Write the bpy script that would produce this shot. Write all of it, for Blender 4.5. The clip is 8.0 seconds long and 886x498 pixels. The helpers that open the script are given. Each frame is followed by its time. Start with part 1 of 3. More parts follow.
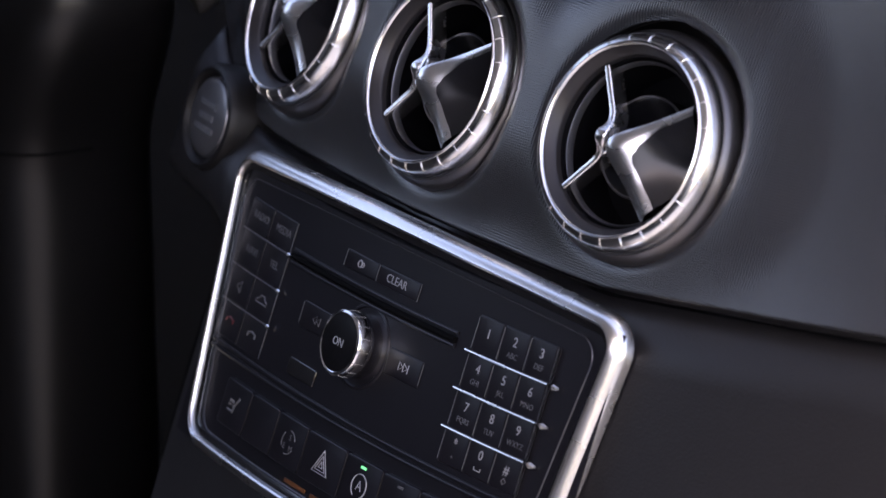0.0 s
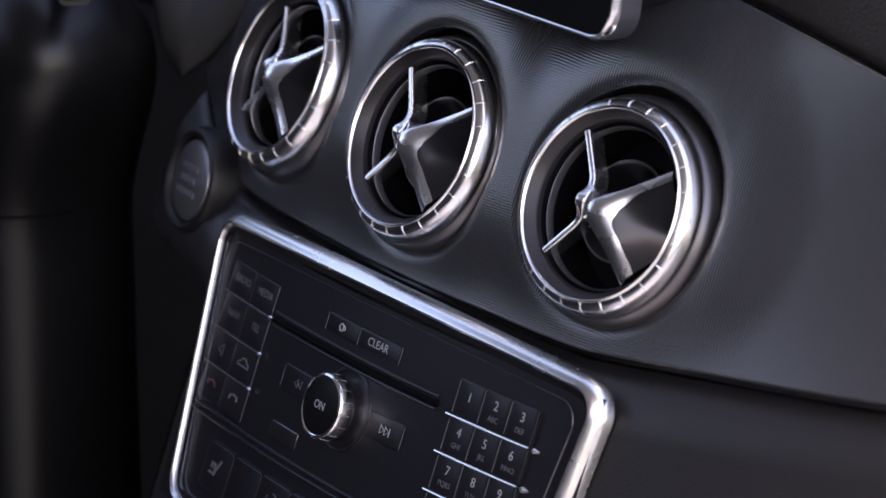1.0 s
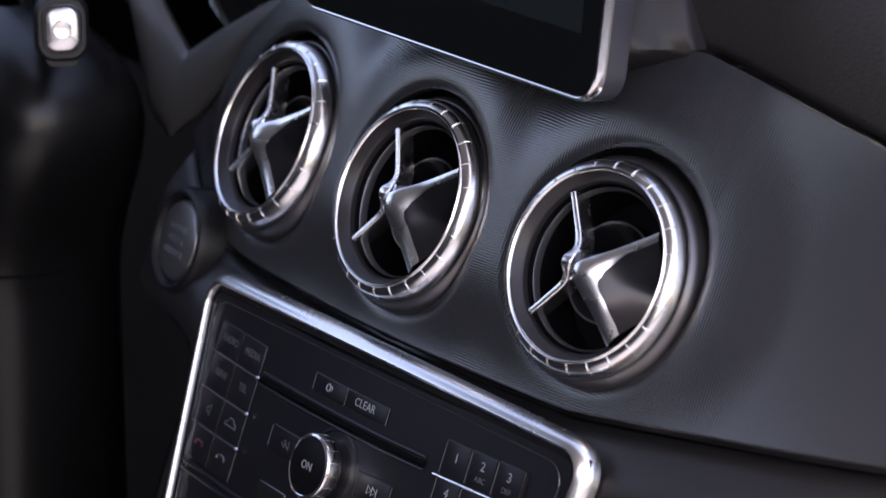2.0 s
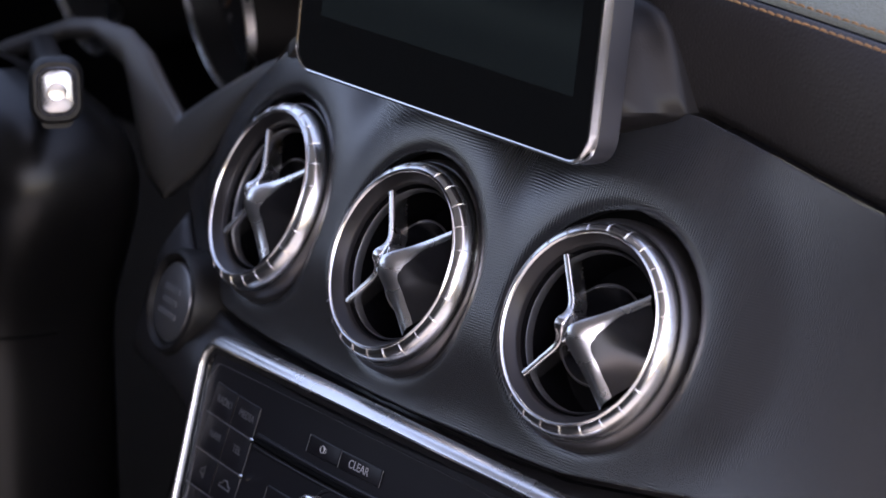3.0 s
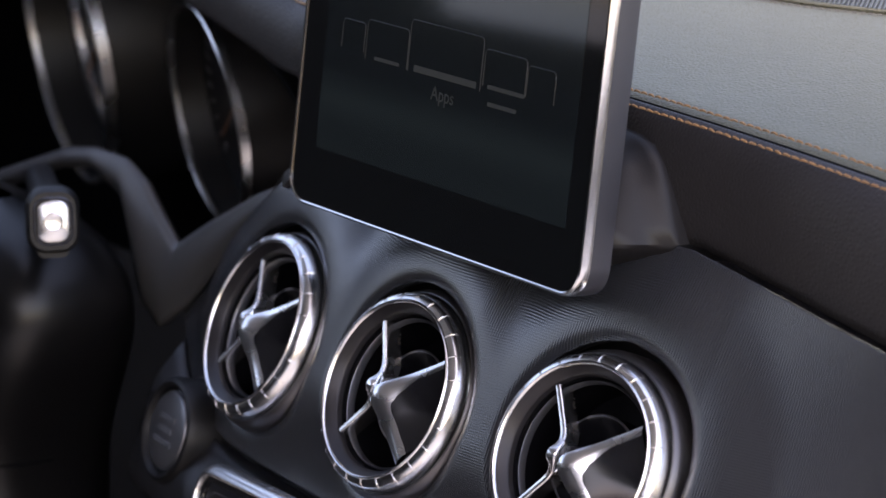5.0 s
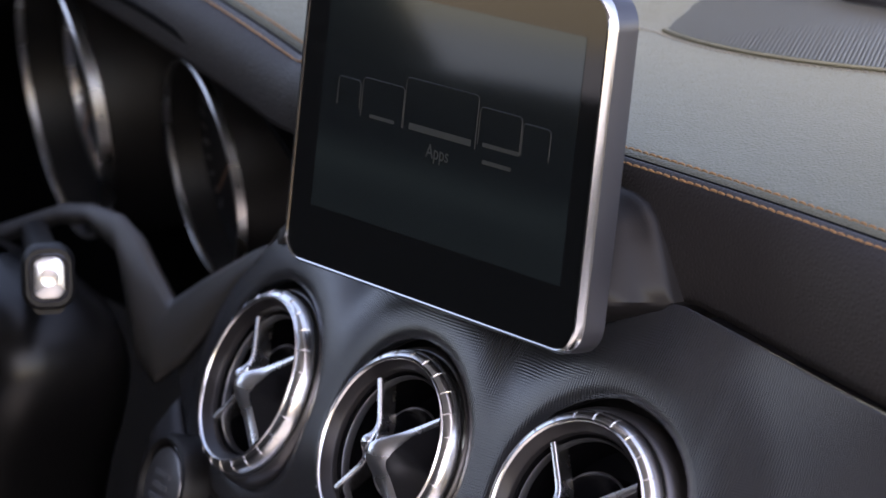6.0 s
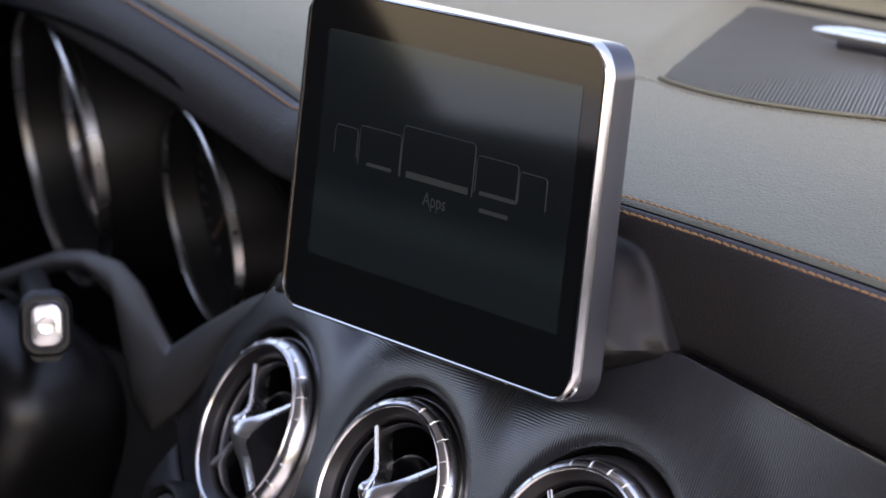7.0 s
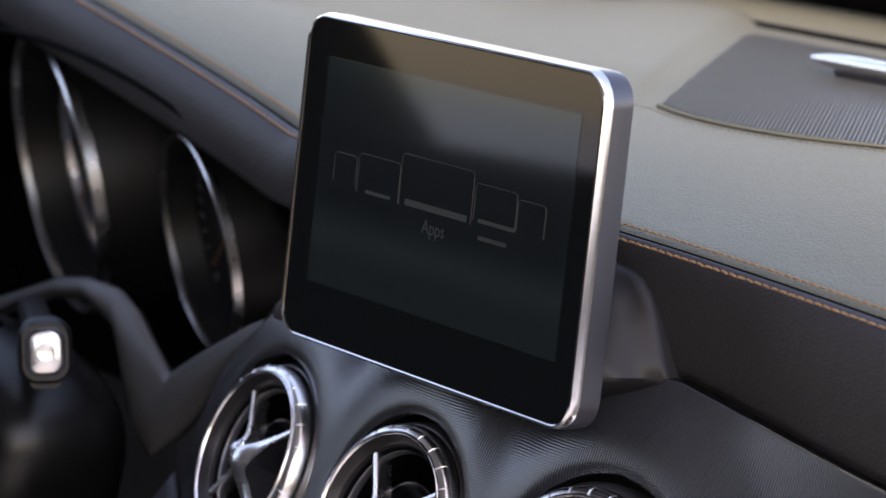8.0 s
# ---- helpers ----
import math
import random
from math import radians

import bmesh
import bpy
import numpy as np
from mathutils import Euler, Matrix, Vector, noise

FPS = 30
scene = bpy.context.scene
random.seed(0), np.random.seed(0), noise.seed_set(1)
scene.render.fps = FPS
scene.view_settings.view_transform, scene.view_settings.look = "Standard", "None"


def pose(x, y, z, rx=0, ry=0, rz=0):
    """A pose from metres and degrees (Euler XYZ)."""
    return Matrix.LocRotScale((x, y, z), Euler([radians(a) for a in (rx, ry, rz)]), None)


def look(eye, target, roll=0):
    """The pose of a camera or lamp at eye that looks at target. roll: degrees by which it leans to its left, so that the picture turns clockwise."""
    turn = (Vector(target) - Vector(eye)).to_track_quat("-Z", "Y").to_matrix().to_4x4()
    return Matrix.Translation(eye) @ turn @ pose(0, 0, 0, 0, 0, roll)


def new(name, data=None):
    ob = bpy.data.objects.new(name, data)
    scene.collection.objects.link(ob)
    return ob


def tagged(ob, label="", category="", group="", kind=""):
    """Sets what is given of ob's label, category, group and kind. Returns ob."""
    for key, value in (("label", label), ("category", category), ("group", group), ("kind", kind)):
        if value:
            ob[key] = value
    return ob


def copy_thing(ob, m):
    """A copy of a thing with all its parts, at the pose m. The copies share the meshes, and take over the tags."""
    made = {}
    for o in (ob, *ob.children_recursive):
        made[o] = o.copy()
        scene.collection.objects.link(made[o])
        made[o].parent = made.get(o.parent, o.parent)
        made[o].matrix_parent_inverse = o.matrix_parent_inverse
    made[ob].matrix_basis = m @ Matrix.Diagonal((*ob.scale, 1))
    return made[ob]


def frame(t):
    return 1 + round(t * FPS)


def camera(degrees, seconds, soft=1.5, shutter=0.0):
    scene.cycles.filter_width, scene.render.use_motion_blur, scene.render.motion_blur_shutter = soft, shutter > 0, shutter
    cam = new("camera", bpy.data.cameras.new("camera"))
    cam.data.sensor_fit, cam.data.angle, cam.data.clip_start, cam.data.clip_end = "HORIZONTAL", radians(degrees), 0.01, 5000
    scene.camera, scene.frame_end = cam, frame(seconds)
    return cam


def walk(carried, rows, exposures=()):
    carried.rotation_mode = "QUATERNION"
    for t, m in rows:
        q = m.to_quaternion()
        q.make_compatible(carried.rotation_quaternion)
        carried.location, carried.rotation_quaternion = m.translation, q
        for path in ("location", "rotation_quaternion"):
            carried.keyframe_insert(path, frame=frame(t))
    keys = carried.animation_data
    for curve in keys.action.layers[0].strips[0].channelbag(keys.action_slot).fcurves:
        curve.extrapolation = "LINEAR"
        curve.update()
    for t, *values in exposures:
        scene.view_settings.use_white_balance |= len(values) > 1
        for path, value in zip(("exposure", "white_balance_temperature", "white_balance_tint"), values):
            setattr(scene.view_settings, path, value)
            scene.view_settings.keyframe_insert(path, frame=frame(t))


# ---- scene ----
# Camera: stands at the open passenger door, tilts up and drifts slowly.
cam = camera(15.0, 8.0, soft=1.5)
cam.data.dof.use_dof = True
cam.data.dof.focus_distance = 1.30
cam.data.dof.aperture_fstop = 13.0
ROWS = [
    (0.0, 1.0449, -0.7113, 1.2296, 71.299, -0.213, 56.605),
    (0.5, 1.0464, -0.7116, 1.2325, 71.701, -0.197, 56.457),
    (1.0, 1.0477, -0.7114, 1.2353, 72.176, -0.180, 56.328),
    (1.5, 1.0489, -0.7121, 1.2376, 72.612, -0.164, 56.202),
    (3.0, 1.0531, -0.7124, 1.2425, 74.035, -0.154, 56.065),
    (3.5, 1.0546, -0.7129, 1.2446, 74.502, -0.147, 56.064),
    (4.0, 1.0567, -0.7134, 1.2467, 75.062, -0.139, 56.075),
    (4.5, 1.0589, -0.7143, 1.2482, 75.567, -0.129, 56.058),
    (6.0, 1.0623, -0.7161, 1.2519, 76.942, -0.065, 55.941),
    (6.5, 1.0631, -0.7167, 1.2533, 77.322, -0.048, 55.902),
    (7.0, 1.0642, -0.7176, 1.2544, 77.676, -0.032, 55.877),
    (7.5, 1.0652, -0.7190, 1.2551, 77.941, -0.016, 55.840),
    (8.0, 1.0658, -0.7196, 1.2559, 78.103, -0.000, 55.822),
]
walk(cam, [(t, pose(x, y, z) @ pose(0, 0, 0, 0, 0, yaw) @ pose(0, 0, 0, tilt) @ pose(0, 0, 0, 0, 0, roll)) for t, x, y, z, tilt, roll, yaw in ROWS], exposures=((0.0, 2.25, 7850, 26), (8.0, 2.30, 8400, 24)))

# World and sun: bright overcast day outside the car.
world = bpy.data.worlds.new("world")
scene.world = world
world.use_nodes = True
wn = world.node_tree.nodes
sky = wn.new("ShaderNodeTexSky")
sky.sky_type, sky.sun_disc = "NISHITA", False
sky.sun_elevation, sky.sun_rotation = radians(50), radians(135)
world.node_tree.links.new(sky.outputs[0], wn["Background"].inputs[0])
wn["Background"].inputs[1].default_value = 0.15
sun = new("sun", bpy.data.lights.new("sun", "SUN"))
sun.data.energy, sun.data.angle, sun.data.color = 0.8, radians(20), (1.0, 0.97, 0.93)
sun.matrix_world = look((3, -3, 5.05), (0, 0, 0))


# ---- materials ----
def material(name, color, rough=0.5, metal=0.0, grain=0.0, grain_size=900.0, stain=0.12, stain_size=14.0, coat=0.0, spec=0.5):
    """Principled surface with colour and gloss variation at two scales and a fine bump."""
    m = bpy.data.materials.new(name)
    m.use_nodes = True
    nt = m.node_tree
    b = nt.nodes["Principled BSDF"]
    co = nt.nodes.new("ShaderNodeTexCoord")
    n1 = nt.nodes.new("ShaderNodeTexNoise")
    n1.inputs["Scale"].default_value, n1.inputs["Detail"].default_value = stain_size, 4
    nt.links.new(co.outputs["Object"], n1.inputs["Vector"])
    mix = nt.nodes.new("ShaderNodeMix")
    mix.data_type = "RGBA"
    mix.inputs[6].default_value = (*[c * (1 - stain) for c in color], 1)
    mix.inputs[7].default_value = (*[min(1, c * (1 + stain)) for c in color], 1)
    nt.links.new(n1.outputs["Fac"], mix.inputs[0])
    nt.links.new(mix.outputs[2], b.inputs["Base Color"])
    rr = nt.nodes.new("ShaderNodeMapRange")
    rr.inputs[3].default_value, rr.inputs[4].default_value = rough * 0.88, min(1, rough * 1.12)
    nt.links.new(n1.outputs["Fac"], rr.inputs[0])
    nt.links.new(rr.outputs[0], b.inputs["Roughness"])
    b.inputs["Metallic"].default_value = metal
    b.inputs["Specular IOR Level"].default_value = spec
    b.inputs["Coat Weight"].default_value = coat
    if grain:
        n2 = nt.nodes.new("ShaderNodeTexNoise")
        n2.inputs["Scale"].default_value, n2.inputs["Detail"].default_value = grain_size, 2
        nt.links.new(co.outputs["Object"], n2.inputs["Vector"])
        bp = nt.nodes.new("ShaderNodeBump")
        bp.inputs["Strength"].default_value, bp.inputs["Distance"].default_value = grain, 0.0004
        nt.links.new(n2.outputs["Fac"], bp.inputs["Height"])
        nt.links.new(bp.outputs[0], b.inputs["Normal"])
    return m


def woven(name, color, rough, pitch, depth, strength):
    """Dark trim moulded with a fine diamond grid: crossed waves in the surface's own x and z."""
    m = material(name, color, rough, stain=0.1, stain_size=9, spec=1.0)
    nt = m.node_tree
    b = nt.nodes["Principled BSDF"]
    co = nt.nodes.new("ShaderNodeTexCoord")
    hs = []
    for sx in (1, -1):
        dot = nt.nodes.new("ShaderNodeVectorMath")
        dot.operation = "DOT_PRODUCT"
        dot.inputs[1].default_value = (math.pi / (pitch * 1.25), 0, sx * math.pi / pitch)
        nt.links.new(co.outputs["Object"], dot.inputs[0])
        s = nt.nodes.new("ShaderNodeMath")
        s.operation = "SINE"
        nt.links.new(dot.outputs["Value"], s.inputs[0])
        hs.append(s)
    mul = nt.nodes.new("ShaderNodeMath")
    mul.operation = "MULTIPLY"
    nt.links.new(hs[0].outputs[0], mul.inputs[0])
    nt.links.new(hs[1].outputs[0], mul.inputs[1])
    bp = nt.nodes.new("ShaderNodeBump")
    bp.inputs["Strength"].default_value, bp.inputs["Distance"].default_value = strength, depth
    nt.links.new(mul.outputs[0], bp.inputs["Height"])
    nt.links.new(bp.outputs[0], b.inputs["Normal"])
    return m


def leather(name, color, rough, relief=0.6):
    """Grained leather: cells of about a millimetre and fine creases."""
    m = material(name, color, rough, stain=0.12, stain_size=7, spec=0.36)
    nt = m.node_tree
    b = nt.nodes["Principled BSDF"]
    co = nt.nodes.new("ShaderNodeTexCoord")
    v = nt.nodes.new("ShaderNodeTexVoronoi")
    v.feature = "DISTANCE_TO_EDGE"
    v.inputs["Scale"].default_value = 520
    nz = nt.nodes.new("ShaderNodeTexNoise")
    nz.inputs["Scale"].default_value, nz.inputs["Detail"].default_value = 60, 6
    nt.links.new(co.outputs["Object"], v.inputs["Vector"])
    nt.links.new(co.outputs["Object"], nz.inputs["Vector"])
    ad = nt.nodes.new("ShaderNodeMath")
    nt.links.new(v.outputs["Distance"], ad.inputs[0])
    nt.links.new(nz.outputs["Fac"], ad.inputs[1])
    bp = nt.nodes.new("ShaderNodeBump")
    bp.inputs["Strength"].default_value, bp.inputs["Distance"].default_value = relief, 0.0016
    nt.links.new(ad.outputs[0], bp.inputs["Height"])
    nt.links.new(bp.outputs[0], b.inputs["Normal"])
    return m


def glow(name, color, power, base=0.1):
    m = bpy.data.materials.new(name)
    m.use_nodes = True
    b = m.node_tree.nodes["Principled BSDF"]
    b.inputs["Base Color"].default_value = (*[c * base for c in color], 1)
    b.inputs["Emission Color"].default_value = (*color, 1)
    b.inputs["Emission Strength"].default_value = power
    return m


M_TRIM = woven("textured_trim", (0.029, 0.0307, 0.035), 0.25, 0.0010, 0.0002, 0.24)
M_SOFT = material("soft_black_plastic", (0.008, 0.0075, 0.008), 0.45, grain=0.25, grain_size=1400, spec=0.3)
M_DASH = material("dark_dash_skin", (0.0125, 0.0120, 0.0137), 0.42, grain=0.3, grain_size=1100, spec=0.42)
M_ROLL = leather("dark_roll_leather", (0.025, 0.023, 0.024), 0.5, 0.28)
M_PAD = leather("grey_pad_leather", (0.122, 0.125, 0.094), 0.62)
M_RIB = material("grey_rib_plastic", (0.088, 0.090, 0.078), 0.6, stain=0.1, stain_size=40)
M_CHROME = material("satin_chrome", (0.80, 0.79, 0.79), 0.16, 1.0, grain=0.03, grain_size=700, stain=0.04, stain_size=40)
M_RING = material("satin_ring", (0.80, 0.79, 0.79), 0.23, 1.0, grain=0.03, grain_size=900, stain=0.04, stain_size=40)
M_COLLAR = material("grey_satin_collar", (0.15, 0.143, 0.147), 0.36, 0.9, grain=0.04, grain_size=900, stain=0.05)
M_BLADE = material("satin_blade", (0.82, 0.81, 0.82), 0.27, 1.0, grain=0.04, grain_size=900, stain=0.05, stain_size=60)
M_CORE = material("dark_gloss_core", (0.008, 0.008, 0.010), 0.24, 0.0, grain=0.02, grain_size=900)
M_SATIN = material("brushed_silver", (0.78, 0.77, 0.77), 0.27, 1.0, grain=0.05, grain_size=1200, stain=0.05, stain_size=30)
M_GUN = material("gunmetal_lacquer", (0.10, 0.10, 0.115), 0.33, 0.7, grain=0.05, grain_size=900, stain=0.06)
M_GLOSS = material("gloss_black", (0.010, 0.010, 0.012), 0.18, coat=0.4, stain=0.15, stain_size=25)
M_THROAT = material("vent_black", (0.004, 0.004, 0.005), 0.24, grain=0.03, grain_size=900, stain=0.15, spec=0.25)
M_FACE = material("panel_black", (0.0080, 0.0076, 0.0108), 0.36, grain=0.08, grain_size=1600, stain=0.12, spec=0.20)
M_KEY = material("key_black", (0.0085, 0.0080, 0.0112), 0.33, grain=0.08, grain_size=1600, stain=0.12, spec=0.24)
M_COVER = material("column_plastic", (0.004, 0.0038, 0.0041), 0.32, grain=0.08, grain_size=1400, spec=0.30)
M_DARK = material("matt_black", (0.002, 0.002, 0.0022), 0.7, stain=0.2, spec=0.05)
M_BEZEL = material("dark_bezel", (0.026, 0.024, 0.026), 0.36, 0.4, grain=0.08, grain_size=1200, spec=0.4)
M_CAP = material("dark_silver_cap", (0.20, 0.20, 0.215), 0.30, 0.8, grain=0.05, grain_size=900)
M_PLATE = material("grey_plastic", (0.048, 0.046, 0.045), 0.38, grain=0.3, grain_size=1300)
M_POD = material("dark_pod_plastic", (0.014, 0.013, 0.0135), 0.34, grain=0.15, grain_size=1300, stain=0.1, spec=0.22)
M_INK = material("white_print", (0.28, 0.29, 0.315), 0.5, stain=0.08, stain_size=300)
M_INKDIM = material("grey_print", (0.085, 0.088, 0.098), 0.5, stain=0.08, stain_size=300)
M_RED = material("red_print", (0.10, 0.012, 0.014), 0.5)
M_AMBER = material("amber_print", (0.13, 0.045, 0.012), 0.5)
M_THREAD = material("tan_thread", (0.36, 0.185, 0.072), 0.7, grain=0.5, grain_size=3000, stain=0.25, stain_size=160)
M_PALE = material("pale_thread", (0.21, 0.21, 0.20), 0.7, stain=0.2, stain_size=160)
M_GREEN = glow("green_led", (0.12, 1.0, 0.45), 0.30)
M_DIAL = glow("dim_dial_light", (0.30, 0.42, 0.70), 0.045, 0.05)
M_UI = glow("dim_screen_line", (0.42, 0.55, 0.62), 0.0015, 0.004)
M_UIBAR = glow("dim_screen_caption", (0.42, 0.55, 0.62), 0.0005, 0.004)
M_SCREEN = material("screen_glass", (0.005, 0.006, 0.007), 0.05, stain=0.1, spec=0.32)
M_CLOTH = material("roof_cloth", (0.30, 0.30, 0.29), 0.9, grain=0.4, grain_size=600)
M_BOUNCE = material("pale_bounce_floor", (0.55, 0.54, 0.52), 0.95, grain=0.6, grain_size=300)
M_BLOCKER = material("dark_blocker_paint", (0.055, 0.055, 0.058), 0.8, grain=0.2, grain_size=60, stain_size=2)
M_SEAT = leather("black_seat_leather", (0.02, 0.02, 0.021), 0.5)
M_PAINT = material("dark_car_paint", (0.03, 0.03, 0.035), 0.25, coat=0.6)
M_GROUND = material("pale_concrete", (0.42, 0.42, 0.41), 0.85, grain=0.4, grain_size=80, stain_size=1.5)


# ---- builders ----
def finish(name, bm, mat, sharp=38):
    me = bpy.data.meshes.new(name)
    bmesh.ops.recalc_face_normals(bm, faces=bm.faces)
    for f in bm.faces:
        f.smooth = True
    bm.to_mesh(me)
    bm.free()
    me.materials.append(mat)
    me.set_sharp_from_angle(angle=radians(sharp))
    return me


def part(name, bm, mat, parent=None, label="", m=None, sharp=38):
    ob = new(name, finish(name, bm, mat, sharp))
    ob.parent = parent
    if m is not None:
        ob.matrix_basis = m
    return tagged(ob, label) if label else ob


def thing(name, label, category, group="", kind="", m=None):
    ob = new(name)
    ob.empty_display_size = 0.02
    if m is not None:
        ob.matrix_basis = m
    return tagged(ob, label, category, group, kind)


def solid(ob, depth, offset=-1.0):
    s = ob.modifiers.new("solidify", "SOLIDIFY")
    s.thickness, s.offset = depth, offset
    return ob


def sheet(fn, nu, nv, wrap=False):
    """A grid of quads over fn(u, v), u and v from 0 to 1."""
    bm = bmesh.new()
    vs = [[bm.verts.new(fn(i / (nu if wrap else nu - 1), j / (nv - 1))) for j in range(nv)] for i in range(nu)]
    for i in range(nu if wrap else nu - 1):
        for j in range(nv - 1):
            k = (i + 1) % nu
            bm.faces.new((vs[i][j], vs[k][j], vs[k][j + 1], vs[i][j + 1]))
    return bm


def lathe(profile, n=72, cap=False):
    """Turns a profile of (radius, height) about z."""
    bm = bmesh.new()
    rings = []
    for r, h in profile:
        rings.append([bm.verts.new((r * math.cos(2 * math.pi * i / n), r * math.sin(2 * math.pi * i / n), h)) for i in range(n)])
    for a, b in zip(rings, rings[1:]):
        for i in range(n):
            j = (i + 1) % n
            bm.faces.new((a[i], a[j], b[j], b[i]))
    if cap:
        bm.faces.new(rings[-1])
        bm.faces.new(rings[0][::-1])
    return bm


def tube(points, radius, sides=8, closed=False, flat=1.0):
    """A round bar along points; radius may be a list."""
    bm = bmesh.new()
    pts = [Vector(p) for p in points]
    n = len(pts)
    rad = radius if isinstance(radius, (list, tuple)) else [radius] * n
    rings, ref = [], Vector((0.12, 0.2, 1)).normalized()
    for i, p in enumerate(pts):
        a = pts[(i - 1) % n] if closed or i else p
        b = pts[(i + 1) % n] if closed or i < n - 1 else p
        d = (b - a).normalized()
        s = d.cross(ref)
        s = s.normalized() if s.length > 1e-4 else d.orthogonal().normalized()
        u = s.cross(d)
        rings.append([bm.verts.new(p + rad[i] * (math.cos(2 * math.pi * k / sides) * s + flat * math.sin(2 * math.pi * k / sides) * u)) for k in range(sides)])
    for i in range(n if closed else n - 1):
        a, b = rings[i], rings[(i + 1) % n]
        for k in range(sides):
            j = (k + 1) % sides
            bm.faces.new((a[k], a[j], b[j], b[k]))
    if not closed:
        bm.faces.new(rings[0][::-1])
        bm.faces.new(rings[-1])
    return bm


def outline(w, h, r, n=6, taper=0.0):
    """A rounded rectangle, centred, as points (x, y); taper narrows its foot on each side."""
    out = []
    for cx, cy, a0 in ((w / 2 - r, h / 2 - r, 0), (-w / 2 + r, h / 2 - r, 90), (-w / 2 + r, -h / 2 + r, 180), (w / 2 - r, -h / 2 + r, 270)):
        for k in range(n + 1):
            a = radians(a0 + 90 * k / n)
            x, y = cx + r * math.cos(a), cy + r * math.sin(a)
            out.append((x * (1 - taper * (0.5 - y / h) / (w / 2)), y))
    return out


def stack(loops, close_top=True, close_foot=True):
    """Skins closed loops of points, one over another."""
    bm = bmesh.new()
    rings = [[bm.verts.new(p) for p in lp] for lp in loops]
    for a, b in zip(rings, rings[1:]):
        for i in range(len(a)):
            j = (i + 1) % len(a)
            bm.faces.new((a[i], a[j], b[j], b[i]))
    if close_top:
        bm.faces.new(rings[-1])
    if close_foot:
        bm.faces.new(rings[0][::-1])
    return bm


def block(x0, x1, y0, y1, z0, z1):
    return stack([[(x0, y0, z), (x1, y0, z), (x1, y1, z), (x0, y1, z)] for z in (z0, z1)])


def text_part(words, size, mat, parent, m, depth=0.00012, name="lettering"):
    """Raised print with the built-in font, turned into a mesh."""
    cu = bpy.data.curves.new(name, "FONT")
    cu.body, cu.size, cu.align_x, cu.align_y, cu.extrude = words, size, "CENTER", "CENTER", depth
    cu.resolution_u = 3
    tmp = bpy.data.objects.new(name, cu)
    scene.collection.objects.link(tmp)
    me = bpy.data.meshes.new_from_object(tmp.evaluated_get(bpy.context.evaluated_depsgraph_get()))
    bpy.data.objects.remove(tmp)
    me.materials.clear()
    me.materials.append(mat)
    ob = new(name, me)
    ob.parent = parent
    ob.matrix_basis = m
    return ob


def basis(p, right, up, out):
    return Matrix(((right[0], up[0], out[0], p[0]), (right[1], up[1], out[1], p[1]), (right[2], up[2], out[2], p[2]), (0, 0, 0, 1)))


def facing(p, n):
    """A frame at p: z along n, y as near to up as it goes."""
    n = Vector(n).normalized()
    r = Vector((0, 0, 1)).cross(n).normalized()
    return basis(p, r, n.cross(r), n)


# ---- the dashboard's plan ----
XC = -0.012


def bow(x):
    return (x - XC) ** 2 / 2


VENTS = [(-0.1307, 0.8748), (-0.0165, 0.8741), (0.0999, 0.8744)]
# where the vents' axes pierce the skin
WELLS = [(x - 0.0150 * (0.055 + 1.26 * (x - XC)) / 1.105 + 0.0006, z - 0.0044) for x, z in VENTS]


def lip_y(x, z):
    return -0.020 + 0.42 * (z - 0.87) + bow(x)


def skin_y(x, z):
    """The vent panel's skin: leaning back, bowed in plan, swelling round each vent."""
    y = lip_y(x, z) + 0.0205
    side = max(0.0, min(1.0, (x - 0.13) / 0.13))
    y -= 2.4 * (z - 0.88) ** 2 * side * side * (3 - 2 * side)
    rise = 0.0
    for vx, vz in WELLS:
        d = math.hypot(x - vx, (z - vz) * 1.09)
        k = max(0.0, min(1.0, (0.090 - d) / 0.040))
        rise += (1 - rise) * k ** 3 * (k * (6 * k - 15) + 10)
        roll_in = max(0.0, (0.0516 - d) / 0.0036)
        y += 0.0016 * min(1.0, roll_in) ** 2
    foot = max(0.0, min(1.0, (z - 0.814) / 0.050))
    y -= (0.0100 - 0.0068 * max(0.0, min(1.0, (x - 0.02) / 0.12))) * rise * foot * foot * (3 - 2 * foot)
    return y


def low_edge(x):
    """Height of the vent panel's lower edge."""
    a = max(0, x - 0.10)
    b = max(0, -x - 0.13)
    return 0.8175 + 0.11 * a + 3.4 * b * b


def top_edge(x):
    a = max(0, x - 0.11)
    b = max(0, -x - 0.02)
    return min(0.9472 - 0.17 * a - 0.10 * b, 0.924 + 1.03 * (x + 0.159))


# ---- surroundings: the car's shell, the ground outside, unseen surfaces added to shape light ----
def wall(name, x0, x1, y0, y1, z0, z1, mat, label, category="car body"):
    ob = new(name, finish(name, block(x0, x1, y0, y1, z0, z1), mat))
    return tagged(ob, label, category, kind="structure")


ground = new("ground", finish("ground", block(-60, 60, -60, 60, -0.10, 0.0), M_GROUND))
tagged(ground, "pale concrete ground outside the car", "ground", kind="structure")
# two unseen dark walls, added to darken what the chrome and glass reflect
wall("wall_unseen_south", -3.6, 5.0, -4.3, -4.1, 0.0, 2.6, M_BLOCKER, "unseen dark wall added to darken reflections from behind the car", "wall")
wall("wall_unseen_east", 4.0, 4.2, -4.1, 0.9, 0.0, 0.55, M_BLOCKER, "unseen low dark wall added to darken reflections beside the car", "wall")
wall("floor", -0.78, 0.08, -2.3, 0.60, 0.22, 0.28, M_SEAT, "black carpeted car floor", "floor")
